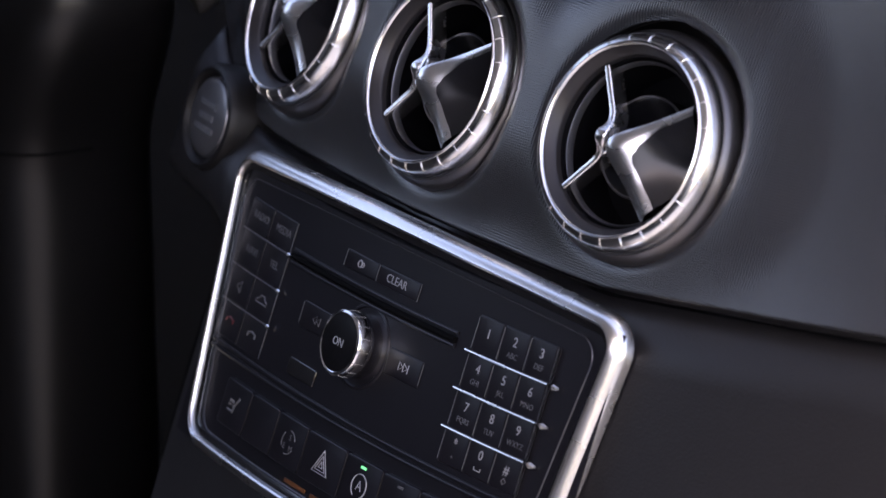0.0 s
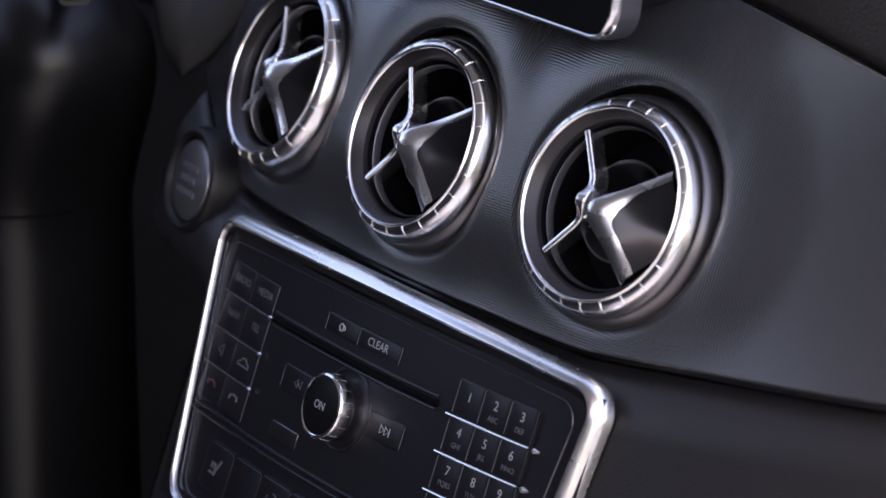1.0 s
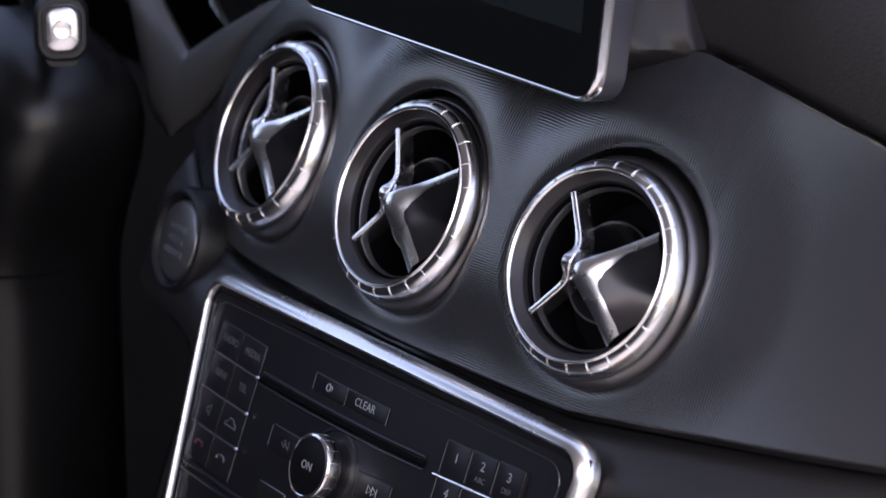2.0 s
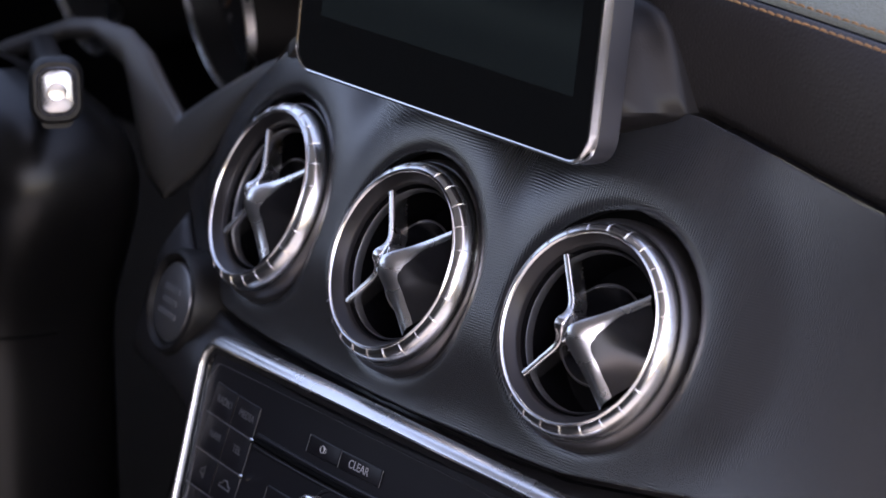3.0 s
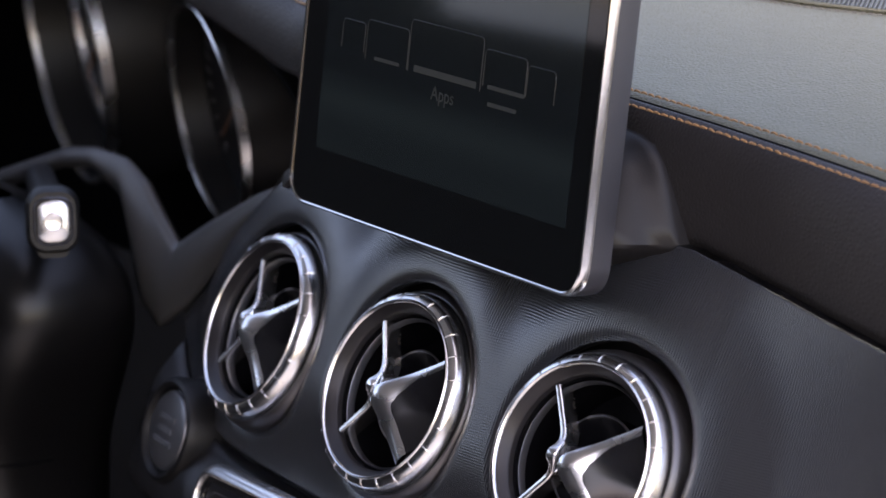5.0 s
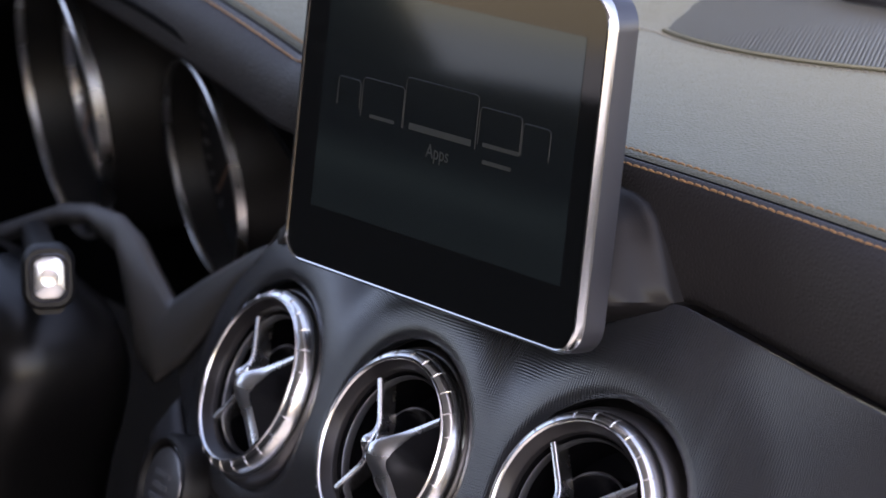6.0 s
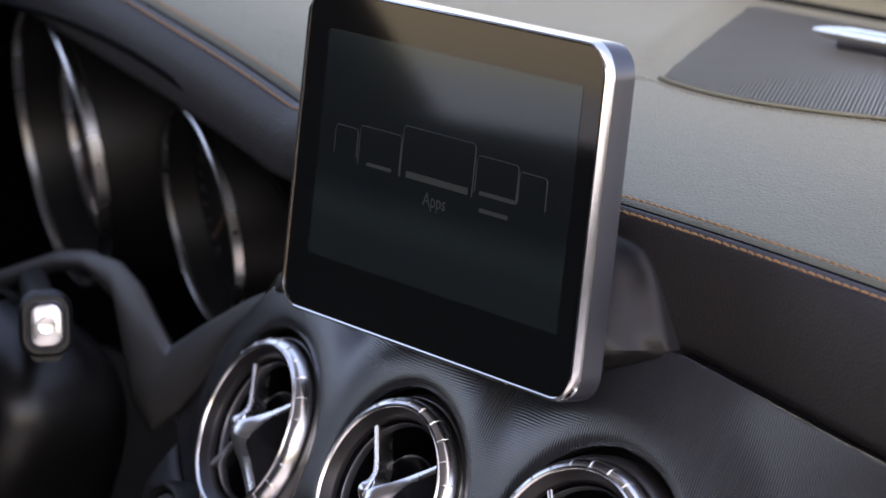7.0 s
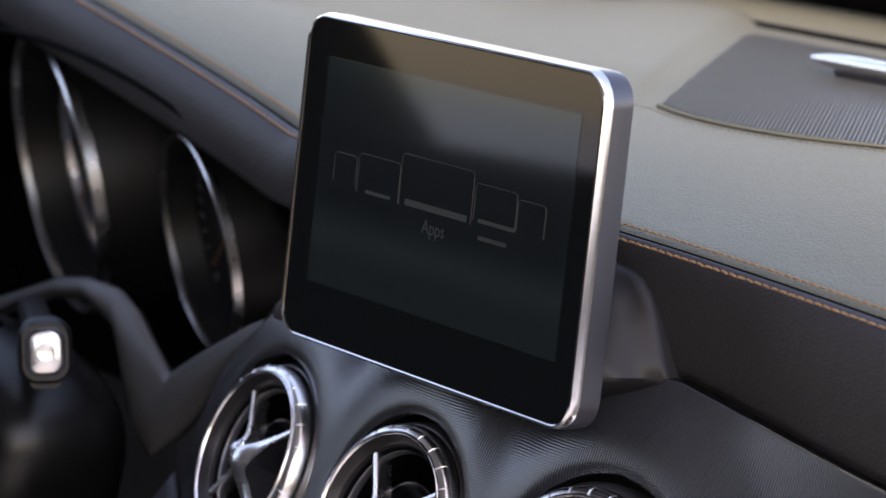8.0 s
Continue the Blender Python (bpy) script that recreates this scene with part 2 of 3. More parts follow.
# unseen reflector: made pale so the vent rings pick up brightness below
wall("floor_bounce_east", 0.084, 0.76, -2.3, 0.20, 0.22, 0.30, M_BOUNCE, "unseen pale floor added to brighten the chrome from below", "floor")
wall("bulkhead", -0.78, 0.78, 0.60, 0.66, 0.20, 0.96, M_PAINT, "dark bulkhead below the windscreen")
wall("ceiling", -0.68, 0.66, -2.2, -0.12, 1.46, 1.49, M_CLOTH, "grey cloth roof lining", "ceiling")
wall("wall_west", -0.82, -0.76, -2.3, 0.62, 0.20, 0.997, M_SEAT, "black driver's door lining", "car door")
# unseen blocker, cut to give the display's reflection its dark left side
unseen_panel = new("panel_unseen_west", finish("panel_unseen_west", stack([[(x, y, z) for y, z in ((0.62, 0.999), (-0.535, 0.999), (-0.455, 1.07), (-0.40, 1.115), (-0.20, 1.125), (0.02, 1.11), (0.40, 1.06))] for x in (-0.82, -0.76)]), M_SEAT))
tagged(unseen_panel, "unseen dark panel added to darken the left of the display's reflection", "car body", kind="structure")
wall("wall_south", -0.78, 0.78, -2.36, -2.30, 0.20, 1.46, M_SEAT, "dark rear of the cabin")
wall("pillar_west", -0.80, -0.70, -1.25, -1.12, 0.96, 1.47, M_SEAT, "dark door pillar")
# unseen wall, added to cut light on the dash from the rear side
wall("wall_east_rear", 0.70, 0.80, -2.3, -1.25, 0.20, 1.47, M_SEAT, "unseen dark side wall added to block light from behind", "car door")
wall("wall_east_front", 0.70, 0.80, 0.16, 0.62, 0.20, 1.0, M_SEAT, "dark side panel beside the footwell")

# ---- dashboard ----
dashboard = thing("dashboard", "black car dashboard with textured trim and stitched leather top", "dashboard", kind="structure")


def skin(u, v):
    x = -0.235 + 0.835 * u
    lo, hi = low_edge(x), top_edge(x)
    z = lo + (hi - lo) * v
    return (x, skin_y(x, z), z)


skin_bm = sheet(skin, 760, 150)
holes = [f for f in skin_bm.faces if any(math.hypot(f.calc_center_median().x - vx, (f.calc_center_median().z - vz) * 1.085) < 0.0474 for vx, vz in WELLS)]
bmesh.ops.delete(skin_bm, geom=holes, context="FACES")
for v in skin_bm.verts:
    for vx, vz in WELLS:
        dx, dz = v.co.x - vx, (v.co.z - vz) * 1.085
        d = math.hypot(dx, dz)
        if d < 0.0493 and v.is_boundary:
            v.co.x, v.co.z = vx + dx * 0.0474 / d, vz + dz * 0.0474 / d / 1.085
            v.co.y = skin_y(v.co.x, v.co.z)
trim = part("vent_panel", skin_bm, M_TRIM, dashboard, "dark grey trim with fine diamond texture")
solid(trim, 0.004)
for vx, vz in WELLS:
    rim_pts = [(vx + 0.0475 * math.cos(a), vz + 0.0475 * math.sin(a) / 1.085) for a in [2 * math.pi * i / 120 for i in range(120)]]
    part("vent_lip", tube([(x, skin_y(x, z) + 0.0010, z) for x, z in rim_pts], 0.0016, 10, True), M_SOFT, dashboard, "black rolled edge round a vent")
# rolled lower lip of the vent panel and the shadow gap below it
part("panel_lip", tube([(x, skin_y(x, low_edge(x)) + 0.0015, low_edge(x)) for x in np.linspace(-0.235, 0.60, 90)], 0.0022, 8), M_SOFT, dashboard)


def step(a, b, t):
    k = max(0.0, min(1.0, (t - a) / (b - a)))
    return k * k * (3 - 2 * k)


def fascia(u, v):
    """Smooth lower dash: round the control panel, an ear for the start button, the footwell falling away beside it."""
    x = -0.40 + 1.0 * u
    z = low_edge(max(x, -0.225)) - 0.003 - 0.42 * v
    y = -0.045 + 0.376 * (z - 0.795) + bow(max(x, -0.26)) + 0.006
    y += 0.01 * max(0, 1 - v * 30)
    ear = step(0.730, 0.785, z) * step(-0.270, -0.222, x)
    y -= 0.004 * step(-0.250, -0.212, x) * step(-0.140, -0.152, x) * step(0.770, 0.796, z)
    y += 0.16 * step(-0.142, -0.185, x) * (1 - ear)
    y += 0.05 * step(0.30, 0.42, x) * step(0.78, 0.70, z)
    return (x, y, z)


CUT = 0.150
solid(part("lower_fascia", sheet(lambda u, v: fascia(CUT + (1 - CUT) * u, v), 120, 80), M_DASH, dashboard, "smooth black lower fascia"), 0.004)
# left part of the fascia: footwell shade put into its near-black colour
solid(part("shaded_fascia", sheet(lambda u, v: fascia(CUT * u, v), 70, 80), M_DARK, dashboard, "left part of the lower fascia with shade put into its near-black colour"), 0.004)


def seam(x):
    """Where the leather roll meets the top pad."""
    return Vector((x, 0.040 + (bow(x) if x > 0 else 0.02 * math.tanh(bow(x) / 0.02)), 0.9995 - 0.0008 * max(0.0, min(1.0, (x + 0.02) / 0.07)) - 0.35 * max(0, x) ** 2 + 0.17 * max(0, -x - 0.185)))


def roll(u, v):
    x = -0.66 + 1.26 * u
    s = seam(x)
    k = step(-0.12, -0.17, x)
    z0 = (top_edge(max(x, -0.15)) + 0.0015) * (1 - k) + (s.z - 0.030) * k
    y0 = (skin_y(x, z0) + 0.001) * (1 - k) + (s.y - 0.014) * k
    a = v * math.pi / 2
    y = y0 + (s.y - y0) * (1 - math.cos(a))
    z = z0 + (s.z - z0) * math.sin(a) ** 0.9
    return (x, y - 0.0015 * math.sin(v * math.pi), z)


solid(part("padded_roll", sheet(roll, 140, 26), M_ROLL, dashboard, "dark leather roll"), 0.004)


def pad_z(x, y):
    s = seam(x)
    v = max(0.0, (y - s.y) / (0.43 - s.y))
    z = s.z + 0.0005 + (1.0 - s.z) * step(0, 0.55, v) + 0.004 * math.sin(min(1, v) * math.pi)
    # soft swelling beside the loudspeaker grille
    d = -0.1245 - (y - 0.207) / 1.123 - x
    return z + 0.007 * step(0, 0.02, d) * (1 - step(0.05, 0.16, d)) * step(0.19, 0.25, y)


def pad(u, v):
    x = -0.70 + 1.32 * u
    s = seam(x)
    y = s.y + 0.0035 + (0.425 - s.y) * v
    return (x, y, pad_z(x, y) - 0.0025 * max(0, 1 - v * 60))


solid(part("top_pad", sheet(pad, 150, 90), M_PAD, dashboard, "grey grained leather top"), 0.004)

# ---- display ----
TAU = radians(7.31)
SCR = basis((-0.0012, 0, 1.0), Vector((1, 0, 0)), Vector((0, math.sin(TAU), math.cos(TAU))), Vector((0, -math.cos(TAU), math.sin(TAU))))
display = thing("display_screen", "black tablet-style display in a silver frame above the vents", "screen", m=SCR)
GW, GH = 0.2008, 0.1306


def rr(w, h, r, z, n=8):
    return [(x, y, z) for x, y in outline(w, h, r, n)]


part("glass", stack([rr(GW, GH, 0.0105, -0.004), rr(GW, GH, 0.0105, 0.0)]), M_SCREEN, display, "glossy black glass")
rim = [rr(GW + 0.0002, GH + 0.0002, 0.0106, -0.003), rr(GW + 0.0004, GH + 0.0004, 0.0107, 0.0004), rr(GW + 0.0014, GH + 0.0014, 0.0116, 0.0008), rr(GW + 0.0028, GH + 0.0028, 0.0126, 0.0004), rr(GW + 0.0040, GH + 0.0040, 0.0134, -0.0012), rr(GW + 0.0046, GH + 0.0046, 0.0137, -0.0032)]
part("silver_rim", stack(rim, False, False), M_CHROME, display, "polished silver rim")
back = [rr(GW + 0.0042, GH + 0.0042, 0.0135, -0.0033), rr(GW + 0.0042, GH + 0.0042, 0.0135, -0.0100), rr(GW + 0.003, GH + 0.003, 0.012, -0.0130), rr(GW - 0.02, GH - 0.02, 0.008, -0.018)]
part("housing", stack(back), M_GUN, display, "gunmetal side band")

# ---- control panel ----
PT = radians(20.6)
panel = thing("control_panel", "black radio and telephone panel in a satin silver frame", "control panel")


def on_panel(x, z, off=0.0):
    return Vector((x, -0.045 + math.tan(PT) * (z - 0.795) + bow(x) - off * math.cos(PT), z + off * math.sin(PT)))


def panel_loop(w, h, r, cx, cz, off):
    """A rounded loop on the panel: its head bowed up, its foot drawn in."""
    out = []
    pts = outline(w, h, r, 8)
    for i, (x, y) in enumerate(pts):
        x2, y2 = pts[(i + 1) % len(pts)]
        steps = 20 if i % 9 == 8 else 1
        for k in range(steps):
            f = k / steps
            px, py = x + (x2 - x) * f, y + (y2 - y) * f
            a = 0.5 - py / h
            crown = 0.0045 * (1 - a) * max(0.0, 1 - (px / 0.13) ** 2)
            px -= (0.012 if px > 0 else -0.022) * a * abs(px) / (w / 2)
            out.append(on_panel(cx + px, cz + py * math.cos(PT) + crown, off))
    return out


PCX, PCZ, PW, PH = -0.0042, 0.7572, 0.2744, 0.1255


def panel_face(u, v):
    x, z = -0.128 + 0.258 * u, 0.700 + 0.1105 * v
    return on_panel(x, z, 0.0)


part("face", sheet(panel_face, 40, 14), M_FACE, panel, "black face")
part("frame", stack([panel_loop(PW - d, PH - d, 0.016 - d / 2, PCX, PCZ, o) for d, o in ((0.0, -0.0046), (0.0004, -0.0016), (0.0014, 0.0000), (0.0046, 0.0020), (0.0086, 0.0035), (0.0100, 0.0037), (0.0112, 0.0034), (0.0122, 0.0027), (0.0126, 0.0012))], False, False), M_SATIN, panel, "satin silver frame")
part("inner_slope", stack([panel_loop(PW - d, PH - d, 0.016 - d / 2, PCX, PCZ, o) for d, o in ((0.0126, 0.0013), (0.0150, 0.0012), (0.0180, 0.0007), (0.0194, -0.001))], False, False), M_GLOSS, panel, "gloss black inner slope")

# seam between roll and pad, and the ledge below the windscreen
xs = [-0.66 + 1.24 * i / 140 for i in range(141)]
part("seam_piping", tube([seam(x) + Vector((0, 0.0010, -0.0006)) for x in xs], 0.0011, 6), M_DARK, dashboard, "dark seam")


def ledge(u, v):
    x = -0.75 + 1.5 * u
    sec = ((0.432, 0.992), (0.436, 1.001), (0.446, 1.004), (0.476, 1.008), (0.486, 1.007), (0.489, 0.985))
    i = min(int(v * 5), 4)
    f = v * 5 - i
    return (x, sec[i][0] + (sec[i + 1][0] - sec[i][0]) * f, sec[i][1] + (sec[i + 1][1] - sec[i][1]) * f)


solid(part("windscreen_ledge", sheet(ledge, 30, 21), M_PAD, dashboard, "grey ledge below the windscreen"), 0.003)
# near-black bar stands in for the shade in the gap before the ledge
part("gap_shade_bar", tube([(-0.70 + 0.028 * i, 0.428, 0.9995) for i in range(51)], 0.0042, 6), M_DARK, dashboard)


def frit(u, v):
    return (-0.74 + 1.48 * u, 0.500 - 0.05 * v, 0.985 + 0.055 * v)


screen_band = new("windscreen_band", finish("windscreen_band", sheet(frit, 12, 4), M_DARK))
solid(screen_band, 0.005)
tagged(screen_band, "black border at the foot of the windscreen", "windscreen", kind="structure")

# stitches: one short twisted thread each
stitch_bm = tube([(-0.00165, 0, -0.0002), (-0.0011, 0.0001, 0.00035), (0, 0, 0.0005), (0.0011, -0.0001, 0.00035), (0.00165, 0, -0.0002)], [0.0003, 0.00052, 0.00058, 0.00052, 0.0003], 6)
stitch_mesh = finish("stitch", stitch_bm, M_THREAD)
stitch_mesh.transform(Matrix.Diagonal((1.0, 0.84, 0.84, 1.0)))
pale_mesh = stitch_mesh.copy()
pale_mesh.transform(Matrix.Scale(0.75, 4))
pale_mesh.materials[0] = M_PALE


def sew(points, mesh, out, spacing=0.0041, limit=150):
    """Lays stitches along a line of points, a little unevenly."""
    done, carry = 0, 0.0
    for a, b in zip(points, points[1:]):
        a, b = Vector(a), Vector(b)
        d = (b - a).length
        while carry < d and done < limit:
            p = a.lerp(b, carry / d)
            dirv = (b - a).normalized()
            n = Vector(out).normalized()
            s = n.cross(dirv).normalized()
            ob = new("stitch", mesh)
            ob.parent = dashboard
            ob.matrix_basis = basis(p, dirv, s, dirv.cross(s)) @ pose(0, 0, 0, 0, 0, random.uniform(-6, 9))
            carry += spacing * random.uniform(0.95, 1.05)
            done += 1
        carry -= d


def roll_row(x):
    s = seam(x)
    return s + Vector((0, -0.0047, -0.0008))


def pad_row(x):
    s = seam(x)
    return Vector((x, s.y + 0.0070, pad_z(x, s.y + 0.0070) + 0.0003))


for row, out in ((roll_row, (0, -0.5, 0.86)), (pad_row, (0, 0, 1))):
    sew([row(0.03 + 0.19 * i / 60) for i in range(61)], stitch_mesh, out)
    sew([row(-0.15 - 0.34 * i / 90) for i in range(91)], stitch_mesh, out, limit=90)

# ---- loudspeaker grille on the dash top ----
grille = thing("speaker_grille", "ribbed grey loudspeaker grille set into the leather dash top", "speaker grille")


def grille_front(x):
    return 0.199 + 2.8 * (x + 0.072) ** 2 if x < 0.0 else 0.2135 + 0.40 * x


def grille_y(x):
    """Front and back edge at x."""
    if x < -0.1245:
        return 0.2067 + (-0.1245 - x) * 1.123, 0.400
    return grille_front(x), 0.400


def grille_bed(u, v):
    x = -0.290 + 0.38 * u
    a, b = grille_y(x)
    y = a + (b - a) * v
    return (x, y, pad_z(x, y) + 0.0005)


part("bed", sheet(grille_bed, 70, 20), M_BEZEL, grille, "dark mesh bed")
ribs = bmesh.new()
for i in range(205):
    # ribs run obliquely across the grille, as thin raised fins
    x0 = -0.49 + 0.0028 * i
    pts = []
    for k in range(121):
        y = 0.199 + 0.201 * k / 120
        x = x0 + (0.40 - y) * 0.98
        if -0.288 < x < 0.088:
            a, b = grille_y(x)
            if a + 0.0012 < y < b - 0.001:
                pts.append((x, y, pad_z(x, y) + 0.0006))
    for p, q in zip(pts, pts[1:]):
        w = 0.0007
        vs = [ribs.verts.new(c) for c in ((p[0] - w, p[1], p[2]), (p[0] + w, p[1], p[2]), (q[0] + w, q[1], q[2]), (q[0] - w, q[1], q[2]), (p[0] - w * 0.6, p[1], p[2] + 0.0014), (p[0] + w * 0.6, p[1], p[2] + 0.0014), (q[0] + w * 0.6, q[1], q[2] + 0.0014), (q[0] - w * 0.6, q[1], q[2] + 0.0014))]
        for f in ((4, 5, 6, 7), (0, 4, 7, 3), (1, 2, 6, 5)):
            ribs.faces.new([vs[n] for n in f])
tagged(part("ribs", ribs, M_RIB, grille, "grey ribs"), kind="stuff")
edge = [(x, grille_front(x), pad_z(x, grille_front(x)) + 0.0012) for x in [-0.1245 + 0.20 * i / 40 for i in range(41)]]
left_edge = [(x, grille_y(x)[0], pad_z(x, grille_y(x)[0]) + 0.0006) for x in [-0.1246 - 0.165 * i / 20 for i in range(21)]]
part("front_edge", tube(edge, 0.0010, 6), M_PAD, grille)
part("side_edge", tube(left_edge, 0.0013, 6), M_PAD, grille)
sew([(x, y - 0.0045, pad_z(x, y - 0.0045) + 0.0002) for x, y, z in [(-0.185 + 0.06 * i / 10, 0.1995 + 0.0072 * i / 10, 0) for i in range(10)] + edge], pale_mesh, (0, 0, 1), 0.0040, 70)

bar = thing("tweeter_bar", "polished silver bar lying across the loudspeaker grille", "trim bar")
bar_pts = [(-0.160 + 0.20 * i / 24, 0.3275 + 0.010 * (i / 24), 1.0125) for i in range(25)]
part("bar", tube(bar_pts, [0.0014 + 0.0034 * min(1, i / 3) ** 0.6 for i in range(25)], 14, flat=0.8), M_CHROME, bar, "polished silver")
part("foot", tube([(x, y + 0.001, 1.0082) for x, y, z in bar_pts[2:]], 0.0030, 8), M_GUN, bar, "dark foot")

# ---- air vents ----
def vent_frame(x, z):
    return facing((x, lip_y(x, z), z), (0.055 + 1.26 * (x - XC), -1, 0.466))


def polar(r, a, h=0.0):
    return Vector((r * math.cos(radians(a)), r * math.sin(radians(a)), h))


def corner_path(a, c, b, soft, u):
    """From a straight to near c, round the corner, straight on to b."""
    p, q = c + (a - c).normalized() * soft, c + (b - c).normalized() * soft
    if u < 0.35:
        return a.lerp(p, u / 0.35)
    if u > 0.65:
        return q.lerp(b, (u - 0.65) / 0.35)
    t = (u - 0.35) / 0.30
    return p * (1 - t) ** 2 + c * (2 * t * (1 - t)) + q * t * t


ELBOW = Vector((0.0006, -0.0022, 0))
ARMS = ((polar(0.0325, 33), 0.0011), (polar(0.0325, -50), 0.0026))


def nose_height(p):
    """Two rounded ridges that run out from the elbow and melt into one bulge there."""
    total = 0.0
    for tip, broad in ARMS:
        way = tip - ELBOW
        t = max(0.0, min(1.0, (p - ELBOW).dot(way) / way.length_squared))
        d = (p - ELBOW - way * t).length
        w = broad + 0.0040 * (1 - t) ** 2
        total += math.exp((0.0016 - 0.0052 * t - 0.66 * (math.hypot(d, w) - w)) / 0.0016)
    b = p - Vector((0.0052, -0.0034, 0))
    return 0.0016 * math.log(total) + 0.0026 * math.exp(-b.length_squared / (2 * 0.0062 ** 2))


def blade_front(core):
    """The wide V of the turbine: satin ridges from ring to elbow to ring, and the dark shell between them."""
    t0, t1 = polar(0.0325, 35.5), polar(0.0325, -56)
    back, bis = Vector((-0.0042, -0.0024, 0)), polar(1, -9)
    i0, i1 = polar(0.0315, -3), polar(0.0315, -15)
    inner = back + bis * 0.034

    def fn(u, v):
        o = corner_path(t0, back, t1, 0.0080, u)
        i = corner_path(i0, inner, i1, 0.0020, u)
        wide = (i - o).length
        band = 0.0034 + 0.0078 * step(0.15, 0.46, u) - 0.0042 * step(0.52, 0.88, u)
        split = min(0.8, band / wide)
        k = split + (1 - split) * v if core else max(0.0, (v - 0.14) / 0.86) * split
        p = o.lerp(i, k)
        h = max(nose_height(p), -0.0130)
        if not core and v < 0.14:
            h -= 0.0090 * (1 - v / 0.14)
        return (p.x, p.y, h)

    return sheet(fn, 91, 41)


def blade_rear():
    """The narrow V: a slim rounded rib, broad and flat where it turns by the hub."""
    a, b, c, d = polar(0.0318, 128), Vector((-0.0082, 0.0056, 0)), Vector((-0.0092, -0.0062, 0)), polar(0.0318, 224)
    q = [a, a.lerp(b, 0.5), a.lerp(b, 0.86), b.lerp(c, 0.16), b.lerp(c, 0.5), b.lerp(c, 0.84), c.lerp(d, 0.14), c.lerp(d, 0.5), d]

    def at(u):
        x = u * (len(q) - 1)
        i = min(int(x), len(q) - 2)
        f = x - i
        p0, p1, p2, p3 = q[max(i - 1, 0)], q[i], q[i + 1], q[min(i + 2, len(q) - 1)]
        return 0.5 * (2 * p1 + (p2 - p0) * f + (2 * p0 - 5 * p1 + 4 * p2 - p3) * f * f + (3 * p1 - p0 - 3 * p2 + p3) * f ** 3)

    def fn(u, v):
        p = at(u)
        t = (at(min(1, u + 0.01)) - at(max(0, u - 0.01))).normalized()
        side = Vector((-t.y, t.x, 0))
        e = math.exp(-((u - 0.5) / 0.17) ** 2)
        half = 0.0013 + 0.0011 * e
        sec = ((1.2, -0.0080), (1.1, -0.0016), (0.98, -0.0006), (0.7, -0.0001), (0.0, 0.0), (-0.7, -0.0001), (-0.98, -0.0006), (-1.1, -0.0016), (-1.2, -0.0080))
        j = min(int(v * 8), 7)
        f = v * 8 - j
        w = sec[j][0] + (sec[j + 1][0] - sec[j][0]) * f
        h = sec[j][1] + (sec[j + 1][1] - sec[j][1]) * f
        p = p + side * (w * half)
        return (p.x, p.y, -0.0046 + 0.0052 * e + h)

    return sheet(fn, 81, 33)


vent = thing("air_vent", "round satin chrome air vent with crossed turbine blades and notched ring", "air vent", "round dashboard vents", m=vent_frame(*VENTS[0]))
ring = part("ring", lathe([(0.0356, -0.0012), (0.0359, -0.0003), (0.0364, 0.0001), (0.0369, -0.0003), (0.0371, -0.0008), (0.0386, -0.0013), (0.0396, -0.0021), (0.0404, -0.0034), (0.0412, -0.0060), (0.0417, -0.0080), (0.0416, -0.0090)], 96), M_RING, vent, "satin chrome ring")
part("base_collar", lathe([(0.0412, -0.0086), (0.0420, -0.0088), (0.0432, -0.0104), (0.0440, -0.0124), (0.0445, -0.0150), (0.0447, -0.0280)], 96), M_COLLAR, vent, "grey satin collar")
part("well", lathe([(0.0440, -0.0215), (0.0480, -0.0230), (0.0520, -0.0225), (0.0545, -0.0205)], 96), M_SOFT, vent, "black groove round the collar")
part("inner_bezel", lathe([(0.0358, -0.0010), (0.0350, -0.0016), (0.0334, -0.0040), (0.0328, -0.0046), (0.0325, -0.0054), (0.0322, -0.0070)], 96), M_BEZEL, vent, "dark bevelled bezel")
part("liner", lathe([(0.0324, -0.0066), (0.0318, -0.0090), (0.0314, -0.0110), (0.0312, -0.0125), (0.0310, -0.0330), (0.0200, -0.0360), (0.0020, -0.0365)], 72), M_THROAT, vent, "gloss black throat")
part("inner_ring", lathe([(0.0313, -0.0092), (0.0308, -0.0084), (0.0303, -0.0092), (0.0303, -0.0120)], 72), M_CAP, vent)
part("dish_rim", lathe([(0.0198, -0.0154), (0.0194, -0.0147), (0.0189, -0.0152)], 56), M_CAP, vent)
part("dish", lathe([(0.0196, -0.0260), (0.0196, -0.0160), (0.0190, -0.0153), (0.0180, -0.0160), (0.0140, -0.0210), (0.0060, -0.0240), (0.0005, -0.0240)], 56), M_THROAT, vent, "gloss black dish")
part("front_blade", blade_front(False), M_BLADE, vent, "satin chrome blade", sharp=60)
part("blade_core", blade_front(True), M_CORE, vent, "dark gloss core", sharp=60)
part("rear_blade", blade_rear(), M_BLADE, vent, "satin chrome blade", sharp=60)
part("hub", lathe([(0.0070, -0.0260), (0.0066, -0.0080), (0.0056, -0.0052), (0.0034, -0.0044), (0.0003, -0.0042)], 32), M_CORE, vent, m=pose(-0.004, -0.001, 0))
part("clip", tube([(-0.0046 + 0.0014 * math.cos(a) * 1.0 + 0.0006 * math.sin(a), -0.0008 + 0.0056 * math.sin(a), -0.0008) for a in [2 * math.pi * i / 24 for i in range(24)]], 0.00045, 6, True), M_CHROME, vent, "chrome clip")
